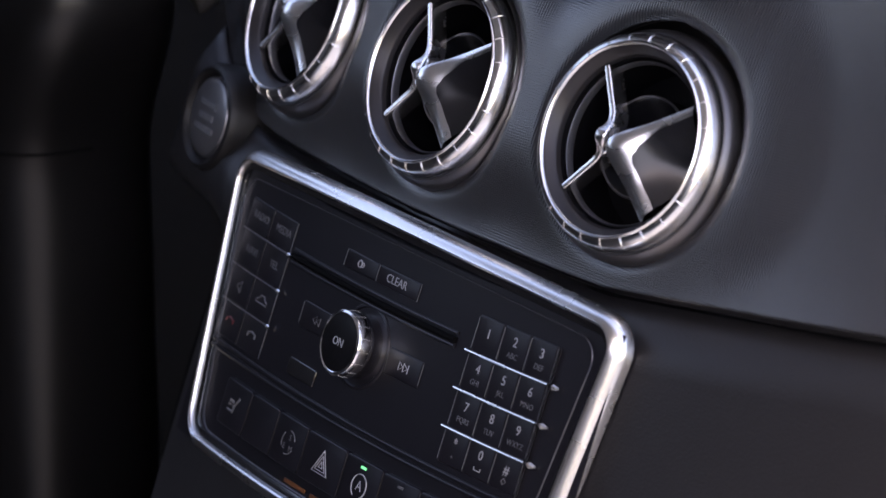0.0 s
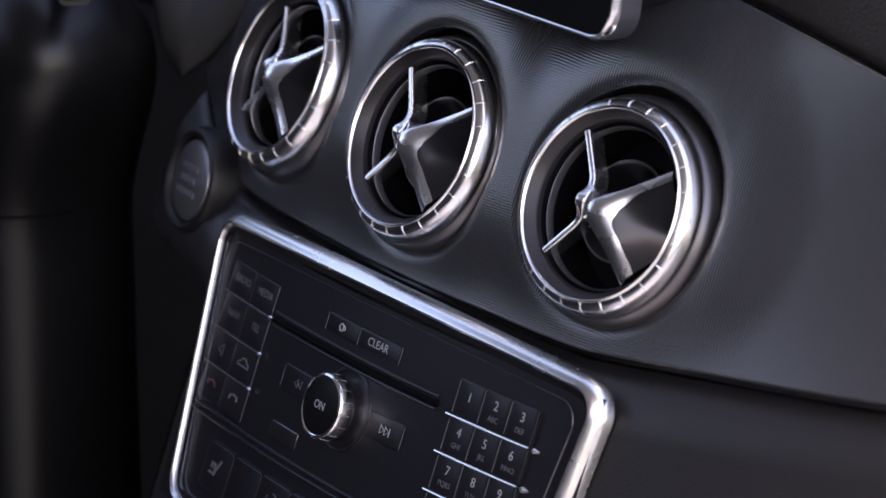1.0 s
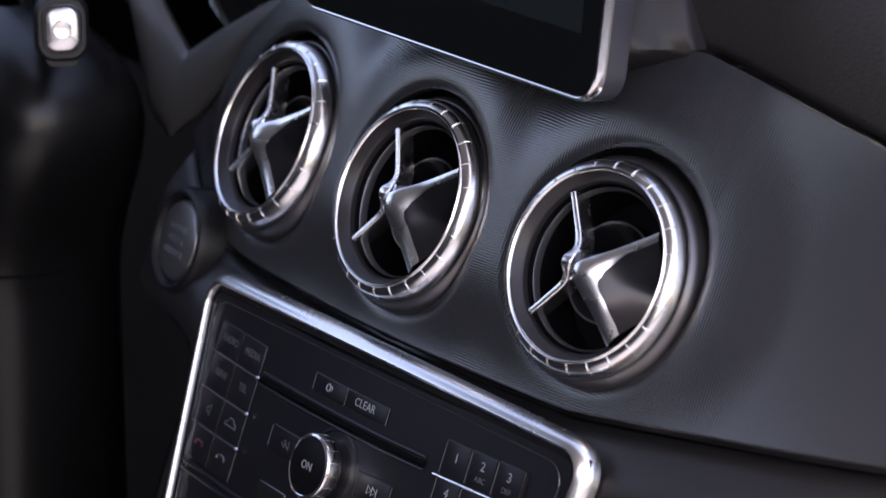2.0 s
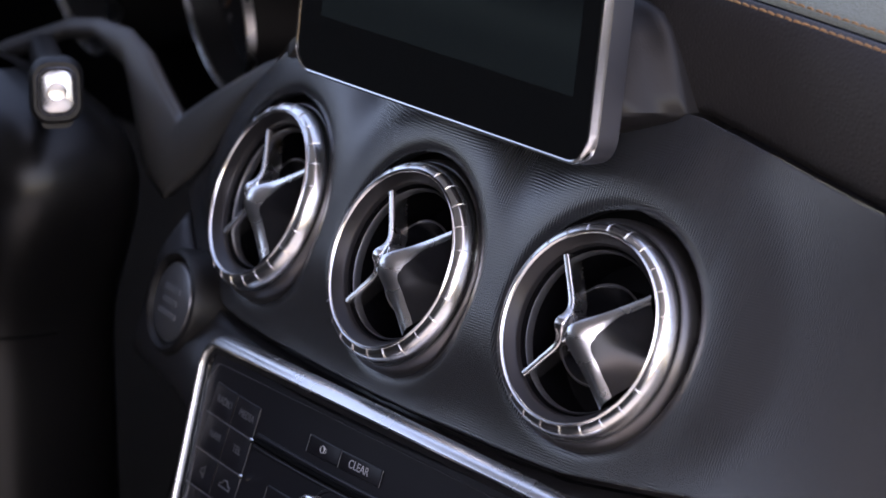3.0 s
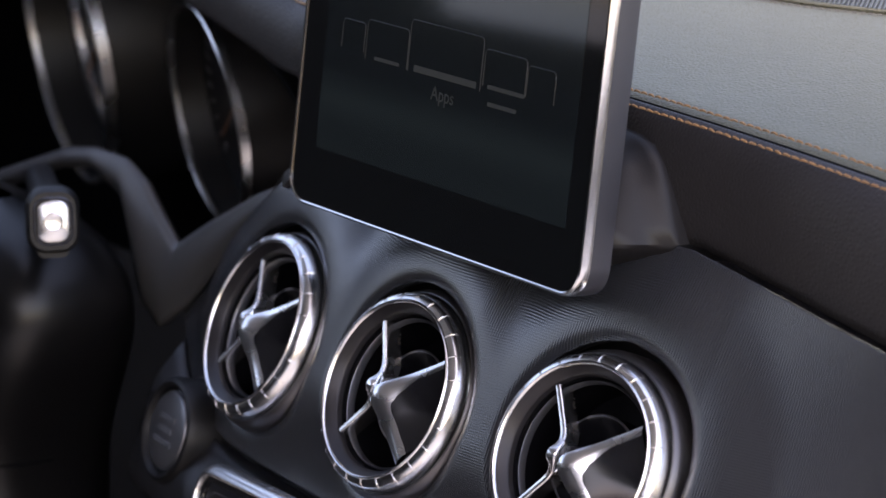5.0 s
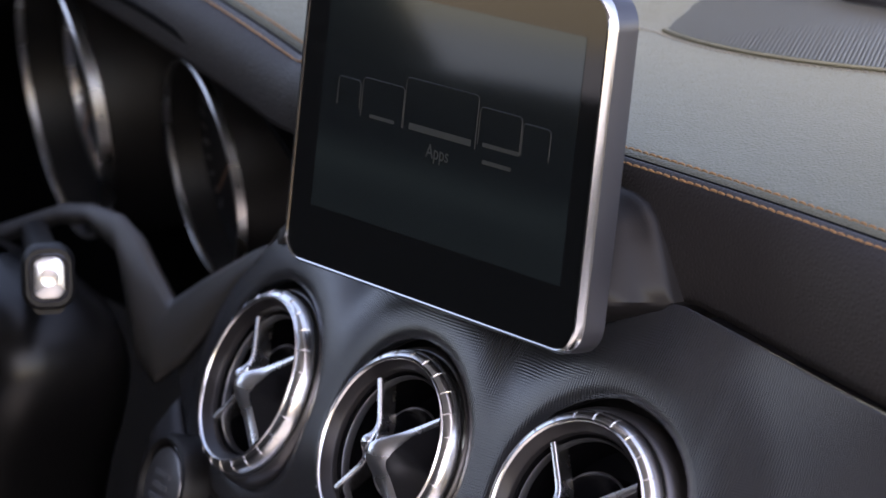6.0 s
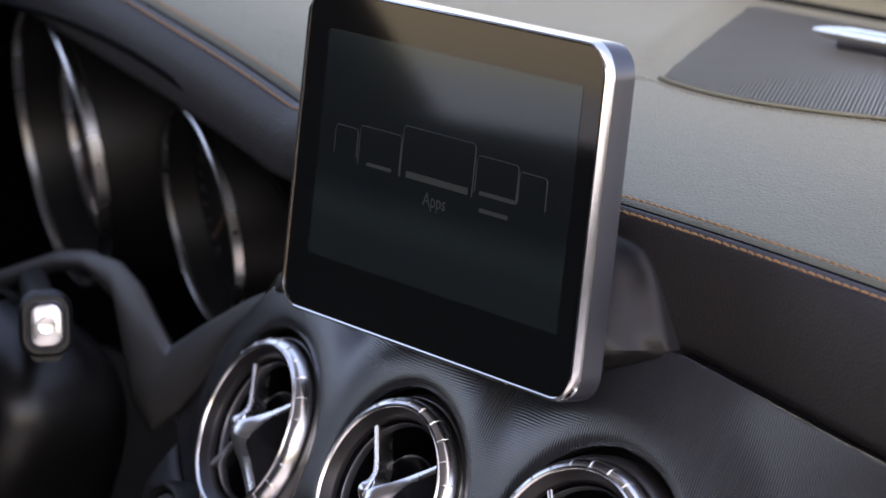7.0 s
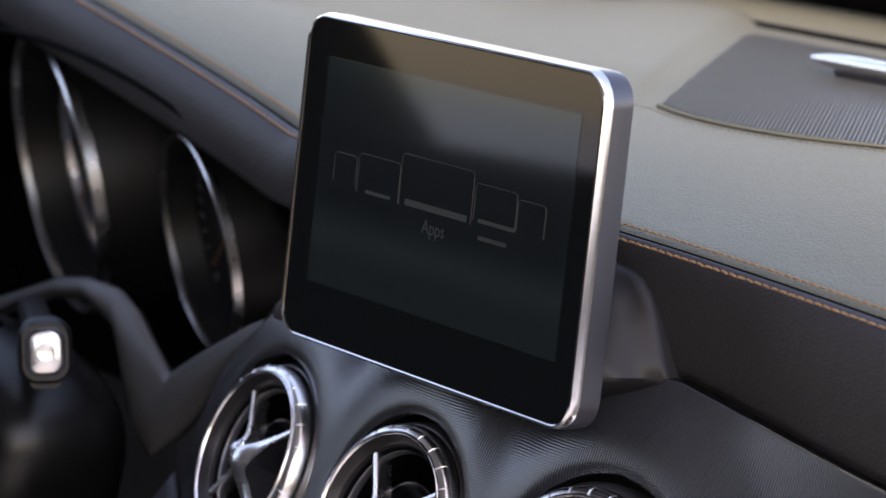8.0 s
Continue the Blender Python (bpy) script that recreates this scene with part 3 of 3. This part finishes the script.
notch_bm = tube([(0.0370, 0, -0.0004), (0.0386, 0, -0.0010), (0.0397, 0, -0.0020), (0.0409, 0, -0.0048)], [0.00014, 0.00022, 0.00024, 0.00014], 6)
notch_mesh = finish("notch", notch_bm, M_CHROME)
for i in range(25):
    nb = new("notch", notch_mesh)
    nb.parent = ring
    nb.matrix_basis = pose(0, 0, 0, 0, 0, 14.4 * i + 4)
for x, z in VENTS[1:]:
    copy_thing(vent, vent_frame(x, z))

# ---- display: picture area, faint menu and mount ----
def flat(w, h, r, x, y, z0, z1):
    return stack([[(px + x, py + y, z) for px, py in outline(w, h, r, 5)] for z in (z0, z1)])


M_PICTURE = material("picture_area", (0.006, 0.008, 0.010), 0.07, stain=0.1, spec=0.5)
M_PICTURE.node_tree.nodes["Principled BSDF"].inputs["Specular Tint"].default_value = (0.62, 0.86, 1.0, 1)
# emission over the picture area: dim blue-grey, paler towards head and foot
pt = M_PICTURE.node_tree
pc = pt.nodes.new("ShaderNodeTexCoord")
px = pt.nodes.new("ShaderNodeSeparateXYZ")
pr = pt.nodes.new("ShaderNodeValToRGB")
pr.color_ramp.elements[0].position, pr.color_ramp.elements[0].color = 0.0, (0.20, 0.36, 0.42, 1)
pr.color_ramp.elements[1].position, pr.color_ramp.elements[1].color = 1.0, (0.28, 0.50, 0.60, 1)
for at, lv in ((0.12, 0.7), (0.24, 1.2), (0.38, 0.25), (0.50, 0.22), (0.66, 0.22), (0.85, 0.5)):
    pr.color_ramp.elements.new(at).color = (0.28 * lv, 0.50 * lv, 0.59 * lv, 1)
pt.links.new(pc.outputs["Generated"], px.inputs[0])
pt.links.new(px.outputs["Y"], pr.inputs[0])
pt.links.new(pr.outputs[0], pt.nodes["Principled BSDF"].inputs["Emission Color"])
pt.nodes["Principled BSDF"].inputs["Emission Strength"].default_value = 0.0032
picture = part("picture_area", flat(0.1735, 0.0925, 0.0008, 0.0022, 0.0040, 0.0, 0.00015), M_PICTURE, display, "dark dimmed picture area")


def frame_line(x0, x1, y0, y1, r, w=0.0004):
    """Three-sided outline of a menu card, open at its foot."""
    pts = [(x0, y0)] + [(x0 + r - r * math.cos(a), y1 - r + r * math.sin(a)) for a in (0, 0.5, 1.0, 1.57)] + [(x1 - r + r * math.sin(a), y1 - r + r * math.cos(a)) for a in (0, 0.5, 1.0, 1.57)] + [(x1, y0)]
    return tube([(x, y, 0.0002) for x, y in pts], w / 2, 4)


for x0, x1, y0, y1 in ((-0.0238, 0.0262, -0.0012, 0.0193), (-0.0545, -0.0245, -0.0010, 0.0148), (0.0277, 0.0552, 0.0010, 0.0154), (0.0560, 0.0738, 0.0012, 0.0134), (-0.0725, -0.0560, 0.0012, 0.0128)):
    part("menu_card", frame_line(x0, x1, y0, y1, 0.002), M_UI, picture)
text_part("Apps", 0.0078, M_UI, picture, pose(0.0020, -0.0072, 0.0002))
for x, y, w, h in ((0.0020, 0.0005, 0.0430, 0.0026), (0.0430, 0.0013, 0.0240, 0.0016), (0.0415, -0.0052, 0.0190, 0.0016), (-0.0390, 0.0000, 0.0180, 0.0014)):
    part("caption_bar", flat(w, h, 0.0004, x, y, 0.00016, 0.00022), M_UIBAR, picture)

mount = thing("screen_mount", "dark plastic pod that carries the display on the dashboard", "screen mount")


POD = [(-0.1023, 0.9482), (-0.0628, 0.9290), (-0.0366, 0.9200), (0.0366, 0.9200), (0.0628, 0.9290), (0.0899, 0.9406), (0.1007, 0.9465), (0.1027, 0.9490), (0.0993, 0.9570), (0.0942, 0.9690), (0.0892, 0.9780), (0.0837, 0.9835), (0.0759, 0.9862), (0.0667, 0.9875), (-0.0667, 0.9875), (-0.0846, 0.9835), (-0.0993, 0.9570)]


def pod_loop(y, shrink, lean):
    return [(px * (1 - shrink), y + lean * (pz - 0.93), 0.958 + (pz - 0.958) * (1 - 1.6 * shrink)) for px, pz in POD]


pod = part("pod", stack([pod_loop(0.090, -0.02, 0.0), pod_loop(0.0360, 0.0, 0.06), pod_loop(0.0325, 0.008, 0.06), pod_loop(0.0300, 0.026, 0.08), pod_loop(0.0200, 0.060, 0.16), pod_loop(0.0090, 0.105, 0.20), pod_loop(0.0040, 0.150, 0.22)]), M_POD, mount, "dark grained plastic", sharp=50)
part("neck", stack([[(px, 0.020 + py * 0.3 + (z - 0.955) * 0.13, z) for px, py in outline(0.15, 0.05, 0.008, 4)] for z in (0.950, 1.02)]), M_DARK, mount)

# ---- instrument binnacle ----
binnacle = thing("instrument_surround", "dark grey plastic surround of the instruments", "dash trim")
UP = [(-0.128, 0.9395), (-0.150, 0.9300), (-0.183, 0.9160), (-0.220, 0.8960), (-0.242, 0.8825), (-0.262, 0.8930), (-0.280, 0.9040), (-0.300, 0.9110), (-0.330, 0.9110), (-0.357, 0.9065), (-0.418, 0.8850), (-0.470, 0.8600)]
DN = [(-0.148, 0.9350), (-0.163, 0.9200), (-0.190, 0.8930), (-0.224, 0.8580), (-0.244, 0.8440), (-0.264, 0.8520), (-0.280, 0.8700), (-0.298, 0.8930), (-0.330, 0.9010), (-0.357, 0.8965), (-0.418, 0.8740), (-0.470, 0.8490)]


def surround(u, v):
    k = u * (len(UP) - 1)
    i = min(int(k), len(UP) - 2)
    f = k - i
    a = Vector(UP[i]).lerp(Vector(UP[i + 1]), f)
    b = Vector(DN[i]).lerp(Vector(DN[i + 1]), f)
    p = a.lerp(b, v)
    return (p.x, 0.021 + 0.25 * (p.y - 0.9) - 0.004 * math.sin(math.pi * v), p.y)


solid(part("lower_rim", sheet(surround, 67, 9), M_PLATE, binnacle, "dark grey rim"), 0.005)


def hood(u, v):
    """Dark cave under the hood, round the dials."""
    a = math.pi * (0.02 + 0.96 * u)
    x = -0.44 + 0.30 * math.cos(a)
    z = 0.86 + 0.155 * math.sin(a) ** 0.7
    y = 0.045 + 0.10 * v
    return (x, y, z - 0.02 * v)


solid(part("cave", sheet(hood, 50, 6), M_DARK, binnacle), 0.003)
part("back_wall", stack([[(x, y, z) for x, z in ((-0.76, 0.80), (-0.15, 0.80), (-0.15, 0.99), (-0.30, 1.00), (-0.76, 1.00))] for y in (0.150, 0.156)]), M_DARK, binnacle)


def gauge(x, z, turn, size=1.0, lit=False):
    m = facing((x, 0.088, z), (-math.sin(radians(turn)), -math.cos(radians(turn)), -0.14)) @ Matrix.Scale(size, 4)
    g = thing("dial_gauge", "round instrument dial with a chrome ring under the hood", "gauge", "instrument dials", m=m)
    part("ring", lathe([(0.0538, -0.003), (0.0540, 0.0006), (0.0546, 0.0011), (0.0553, 0.0004), (0.0555, -0.004)], 64), M_SATIN, g, "chrome ring")
    part("tube", lathe([(0.0557, -0.004), (0.0575, -0.02), (0.0580, -0.050)], 48), M_SOFT, g)
    part("face", lathe([(0.0535, -0.002), (0.0515, -0.016), (0.0300, -0.018), (0.0004, -0.018)], 48), M_SOFT, g, "black dial face")
    for i in range(25):
        a = -130 + 260 * i / 24
        w = 0.0011 if i % 4 == 0 else 0.0006
        part("scale_mark", block(-w, w, 0.040, 0.047, -0.0166, -0.0158), M_INKDIM, g, m=pose(0, 0, 0, 0, 0, a))
    part("needle", block(-0.0006, 0.0006, -0.006, 0.036, -0.0150, -0.0140), M_AMBER, g, m=pose(0, 0, 0, 0, 0, 125))
    if lit:
        part("dial_ring", lathe([(0.0372, -0.0170), (0.0376, -0.0140), (0.0384, -0.0136), (0.0388, -0.0170)], 56), M_SATIN, g, "inner chrome ring")
        for r0, y0 in ((0.0150, 0.008), (0.0120, -0.012)):
            part("readout", flat_ring(r0, y0), M_DIAL, g, "dim blue lit readout")
    return g


def flat_ring(r, y):
    bm = lathe([(r * 0.45, -0.0172), (r * 0.6, -0.0166), (r, -0.0166), (r * 1.05, -0.0172)], 40)
    for v in bm.verts:
        v.co.y += y
    return bm


gauge(-0.3380, 0.9185, 13)
gauge(-0.4850, 0.9310, 13, 1.36, True)

# ---- steering column and stalk ----
column = thing("steering_column", "black moulded steering column cover", "steering column")


def shroud(u, v):
    z = 0.55 + 0.345 * v
    right = -0.284 + 0.048 * step(0.76, 0.885, z)
    top = math.sqrt(max(0.0, 1 - max(0, (z - 0.80) / 0.095) ** 3))
    a = 2 * math.pi * u
    ca, sa = math.cos(a), math.sin(a)
    ex = 0.62
    x = right - 0.13 + 0.13 * math.copysign(abs(ca) ** ex, ca) * (0.35 + 0.65 * top)
    y = -0.030 + 0.055 * math.copysign(abs(sa) ** ex, sa) * (0.15 + 0.85 * top)
    return (x, y, z)


part("cover", sheet(shroud, 64, 40, wrap=True), M_COVER, column, "black plastic cover")
part("split_line", tube([Vector(shroud(u, 0.66)) * 1.0 for u in [0.5 + 0.5 * i / 24 for i in range(25)]], 0.0009, 5), M_DARK, column)

SX, SY, SZ = -0.2150, -0.060, 0.9085
stalk = thing("wiper_stalk", "black column stalk with a silver push button in its end", "control stalk", m=facing((SX, SY, SZ), (0.90, -0.42, 0.10)) @ Matrix.Scale(0.82, 4))


def so(w, h, r, z):
    return [(x, y, z) for x, y in outline(w, h, r, 6)]


part("arm", stack([so(0.016, 0.018, 0.006, -0.190), so(0.018, 0.022, 0.007, -0.060), so(0.0270, 0.034, 0.010, -0.022), so(0.0290, 0.0360, 0.0105, -0.008), so(0.0278, 0.0348, 0.0100, -0.003), so(0.0245, 0.0310, 0.0085, 0.0)]), M_SOFT, stalk, "black arm")
part("button_rim", stack([so(0.0212, 0.0262, 0.0072, -0.002), so(0.0212, 0.0262, 0.0072, 0.0004), so(0.0200, 0.0250, 0.0066, 0.0010), so(0.0188, 0.0238, 0.0062, 0.0002)], False, False), M_GUN, stalk, "dark metal rim")
button = part("button", stack([so(0.0176, 0.0226, 0.0060, -0.001), so(0.0172, 0.0222, 0.0060, 0.0010), so(0.0156, 0.0206, 0.0054, 0.0016)]), M_SATIN, stalk, "silver push button")
part("dimple", lathe([(0.0052, 0.0017), (0.0046, 0.0021), (0.0038, 0.0019), (0.0004, 0.0016)], 28), M_SATIN, button)
part("sleeve", stack([so(0.015, 0.008, 0.0035, -0.026), so(0.017, 0.009, 0.004, -0.006)]), M_SOFT, stalk, m=pose(0.000, -0.0165, -0.004))

# ---- start button ----
SB = Vector((-0.1820, -0.0250, 0.8162))
start = thing("start_button", "round dark engine start button in a gloss black ring", "push button", m=facing(SB, (-0.10, -1, 0.30)))
part("ring", lathe([(0.0245, -0.016), (0.0240, -0.003), (0.0228, 0.0), (0.0212, 0.0008), (0.0200, -0.0004), (0.0188, -0.0030), (0.0184, -0.006)], 56), M_SOFT, start, "black ring")
cap = part("cap", lathe([(0.0180, -0.007), (0.0178, -0.0018), (0.0170, -0.0006), (0.0150, 0.0), (0.0004, 0.0004)], 56), M_CAP, start, "dark silver cap")
part("cap_edge", lathe([(0.0183, -0.0040), (0.0184, -0.0016), (0.0179, -0.0012)], 56), M_CHROME, start)
for y, w in ((0.0055, 0.0150), (0.0, 0.0130), (-0.0055, 0.0170)):
    part("caption_bar", block(-w / 2, w / 2, y - 0.0012, y + 0.0012, 0.0001, 0.0006), M_INKDIM, cap)

# ---- control panel: keys, knob, slot and print ----
def key_frame(x, z, off=0.0):
    return facing(on_panel(x, z, off), (x - XC, -1, math.tan(PT)))


def key(x0, x1, z0, z1, mat=M_KEY, proud=0.0005, gap=0.00022, r=0.0006, name="key", dish=0.0):
    """A key cap between those edges, with softened edges."""
    w, h = x1 - x0 - 2 * gap, (z1 - z0) / math.cos(PT) - 2 * gap
    loops = [[(x, y, z) for x, y in outline(w - d, h - d, r, 3)] for d, z in ((0, -0.001), (0, proud - 0.0003), (0.0003, proud - 0.0001), (0.0010, proud))]
    return part(name, stack(loops), mat, panel, m=key_frame((x0 + x1) / 2, (z0 + z1) / 2))


def mark(k, pts, w, mat=M_INK, z=0.00056, closed=False, name="symbol"):
    return part(name, tube([(x, y, z) for x, y in pts], w / 2, 5, closed), mat, k)


def circle(r, n=20, a0=0, a1=360, cx=0, cy=0):
    m = n if a1 - a0 == 360 else n - 1
    return [(cx + r * math.cos(radians(a0 + (a1 - a0) * i / m)), cy + r * math.sin(radians(a0 + (a1 - a0) * i / m))) for i in range(n)]


# telephone keypad
KX = [0.0552, 0.0704, 0.0858, 0.1008]
KZ = [0.7992, 0.7852, 0.7711, 0.7568, 0.7440]
words = (("1", ""), ("2", "ABC"), ("3", "DEF"), ("4", "GHI"), ("5", "JKL"), ("6", "MNO"), ("7", "PQRS"), ("8", "TUV"), ("9", "WXYZ"), ("*", "+"), ("0", ""), ("#", ""))
for i, (big, small) in enumerate(words):
    r, c = divmod(i, 3)
    k = key(KX[c], KX[c + 1], KZ[r + 1], KZ[r])
    text_part(big, 0.0052, M_INK, k, pose(0, 0.0022 if small or big == "0" else 0.0012, 0.0005))
    if small:
        text_part(small, 0.0031, M_INKDIM, k, pose(0, -0.0030, 0.0005))
    if big == "0":
        mark(k, [(-0.0018, -0.0024), (-0.0018, -0.0036), (0.0018, -0.0036), (0.0018, -0.0024)], 0.0004)
    if big == "#":
        mark(k, [(0, -0.0018), (0.0012, -0.0030), (0, -0.0042), (-0.0012, -0.0030)], 0.0004, M_INKDIM, closed=True)
for z in KZ[1:4]:
    part("silver_bar", tube([on_panel(0.0530 + 0.0480 * i / 10, z, 0.0010) for i in range(11)], 0.00055, 8), M_SATIN, panel, "bright silver bar")
    part("bar_tip", tube([on_panel(0.1030, z, 0.0008), on_panel(0.1050, z, 0.0014), on_panel(0.1075, z, 0.0010)], [0.0006, 0.0013, 0.0005], 10), M_SATIN, panel)
part("keypad_post", tube([on_panel(0.1020, 0.7985 - 0.0545 * i / 8, 0.0006) for i in range(9)], 0.0007, 6), M_GLOSS, panel)



def divider(x, z0, z1, mat=None):
    """A thin pale line between two keys."""
    part("divider", tube([on_panel(x, z0 + (z1 - z0) * i / 3, 0.0005) for i in range(4)], 0.00016, 4), mat or M_INKDIM, panel)


for r in range(4):
    for x in KX:
        divider(x, KZ[r + 1] + 0.0012, KZ[r] - 0.0010)
for x in (-0.0775,):
    divider(x, 0.7440, 0.7985)
for x in (-0.0365, -0.0125, 0.0168):
    divider(x, 0.7932, 0.8000)
divider(0.0320, 0.7655, 0.7735)
divider(-0.0560, 0.7655, 0.7735)

# source keys
LX = [-0.1190, -0.0985, -0.0775]
LZ = [0.7990, 0.7862, 0.7715, 0.7573, 0.7432]
names = ("RADIO", "MEDIA", "NAVI", "TEL", "", "", "", "")
for i, word in enumerate(names):
    r, c = divmod(i, 2)
    k = key(LX[c], LX[c + 1], LZ[r + 1], LZ[r])
    if word:
        text_part(word, 0.0046, M_INKDIM, k, pose(0.001, 0.0005, 0.0005))
    elif i == 4:
        mark(k, [(-0.0020, -0.0010), (-0.0020, 0.0010), (-0.0006, 0.0010), (0.0012, 0.0026), (0.0012, -0.0026), (-0.0006, -0.0010)], 0.0004, M_INKDIM, closed=True)
    elif i == 5:
        mark(k, [(-0.0046, -0.0012), (-0.0044, 0.0002), (-0.0026, 0.0006), (-0.0012, 0.0022), (0.0016, 0.0022), (0.0030, 0.0006), (0.0046, 0.0002), (0.0046, -0.0012)], 0.0008, M_INKDIM, closed=True)
    else:
        mark(k, [(-0.0032, -0.0006), (-0.0030, 0.0010), (0.0, 0.0016), (0.0030, 0.0010), (0.0032, -0.0006)], 0.0010, M_RED if i == 6 else M_INKDIM)
for z in LZ[1:4]:
    part("silver_bar", tube([on_panel(-0.1195 + 0.0425 * i / 8, z, 0.0011) for i in range(9)], 0.00030, 6), M_GUN, panel, "thin grey bar")
    part("bar_tip", tube([on_panel(-0.0772, z, 0.0012), on_panel(-0.0762, z, 0.0016), on_panel(-0.0748, z, 0.0014)], [0.0007, 0.0011, 0.0006], 8), M_CHROME, panel)

# eject and clear keys, disc slot
k = key(-0.0365, -0.0125, 0.7930, 0.8002)
mark(k, circle(0.0014, 16, cx=-0.001), 0.0007, closed=True)
mark(k, circle(0.0010, 12, -90, 90, cx=0.0008), 0.0004)
k = key(-0.0125, 0.0168, 0.7930, 0.8002)
text_part("CLEAR", 0.0048, M_INK, k, pose(-0.001, 0, 0.0005))
slot = [on_panel(-0.0740 + 0.1200 * i / 24, 0.7868, 0.0006) for i in range(25)]
part("disc_slot", tube(slot, 0.0014, 8, flat=0.9), M_DARK, panel, "dark disc slot")
part("slot_lip", tube([on_panel(-0.0740 + 0.1200 * i / 24, 0.7846, 0.0004) for i in range(25)], 0.0009, 8), M_KEY, panel)
part("slot_lip", tube([on_panel(-0.0740 + 0.1200 * i / 24, 0.7893, 0.0004) for i in range(25)], 0.0008, 8), M_KEY, panel)

# skip keys beside the knob
k = key(0.0090, 0.0320, 0.7640, 0.7745)
for dx in (-0.0028, 0.0002):
    mark(k, [(dx, 0.0017), (dx + 0.0026, 0), (dx, -0.0017)], 0.0005, closed=True)
mark(k, [(0.0032, 0.0017), (0.0032, -0.0017)], 0.0005)
k = key(-0.0560, -0.0310, 0.7640, 0.7745)
for dx in (0.0028, -0.0002):
    mark(k, [(dx, 0.0017), (dx - 0.0026, 0), (dx, -0.0017)], 0.0005, M_INKDIM, closed=True)
key(-0.0545, -0.0330, 0.7455, 0.7525, M_GLOSS, proud=0.0007, name="flap")

# knob
KN = key_frame(-0.0085, 0.7692, 0.0) @ Matrix.Scale(0.94, 4)
knob = part("knob", lathe([(0.0136, -0.001), (0.0136, 0.0040), (0.0143, 0.0050), (0.0142, 0.0112), (0.0137, 0.0124), (0.0128, 0.0129), (0.0124, 0.0126)], 64), M_CHROME, panel, "chrome rotary knob", m=KN)
part("cap", lathe([(0.0126, 0.0120), (0.0123, 0.0126), (0.0060, 0.0130), (0.0003, 0.0131)], 56), M_THROAT, knob, "black cap")
text_part("ON", 0.0050, M_INK, knob, pose(0, 0, 0.0131))
for i in range(16):
    part("knurl", tube([(0.0137, 0, 0.0124), (0.0143, 0, 0.0110), (0.0144, 0, 0.0070)], 0.00022, 4), M_SATIN, knob, m=pose(0, 0, 0, 0, 0, 22.5 * i))
part("knob_well", lathe([(0.0160, -0.0005), (0.0172, 0.0006), (0.0182, 0.0004), (0.0190, -0.0006)], 56), M_KEY, panel, m=KN)

# ridges and the lower row of switches
for z, r in ((0.7412, 0.0008), (0.7385, 0.0009)):
    part("ridge", tube([on_panel(-0.118 + 0.220 * i / 30, z, 0.0004) for i in range(31)], r, 8), M_KEY, panel)
RX = [-0.0925, -0.0700, -0.0465, -0.0232, 0.0058, 0.0308, 0.0550, 0.0785, 0.1000]
for i in range(8):
    k = key(RX[i], RX[i + 1], 0.7140, 0.7325, proud=0.0026, r=0.0014, name="switch")
    z = 0.0027
    if i == 0:
        mark(k, [(0.0030, 0.0040), (0.0002, -0.0002), (-0.0004, -0.0026), (-0.0050, -0.0026)], 0.0013, M_INKDIM, z)
        for dx in (-0.0046, -0.0030, -0.0014):
            mark(k, [(dx, -0.0006), (dx + 0.0006, 0.0010), (dx, 0.0022)], 0.0005, M_INKDIM, z)
    if i == 2:
        for a in (20, 140, 260):
            mark(k, circle(0.0048, 8, a, a + 70), 0.0005, M_INKDIM, z)
        for word, dx, dy in (("S", 0.0008, 0.0020), ("E", -0.0024, -0.0020), ("M", 0.0026, -0.0022)):
            text_part(word, 0.0036, M_INKDIM, k, pose(dx, dy, z - 0.0001))
    if i == 3:
        for r, w in ((0.0062, 0.0006), (0.0040, 0.0006), (0.0016, 0.0006)):
            mark(k, circle(r, 3, 90, 450, cy=-0.0012), w, M_INK, z, closed=True)
    if i == 4:
        mark(k, circle(0.0048, 22, -60, 240, cy=-0.0006), 0.0006, M_INK, z)
        text_part("A", 0.0058, M_INK, k, pose(0, -0.0006, z - 0.0001))
        part("indicator", block(-0.0016, 0.0016, 0.0064, 0.0074, z - 0.0002, z + 0.0002), M_GREEN, k, "lit green indicator")
    if i == 5:
        text_part("OFF", 0.0042, M_INKDIM, k, pose(0.0, -0.0030, z - 0.0001))
        part("indicator", block(-0.0016, 0.0016, 0.0064, 0.0074, z - 0.0002, z + 0.0002), M_INKDIM, k)
for dx, w in ((-0.020, 0.016), (0.002, 0.020), (0.002, 0.014)):
    part("warning_bar", block(-w / 2, w / 2, -0.0008, 0.0008, 0.0, 0.0004), M_AMBER, panel, m=key_frame(-0.005 + dx, 0.7095 if w != 0.014 else 0.7060, 0.0002))
# thin bright line round the face, inside the frame
part("inner_line", tube(panel_loop(PW - 0.026, PH - 0.022, 0.010, PCX, PCZ - 0.001, 0.0010), 0.0003, 5, True), M_GUN, panel)
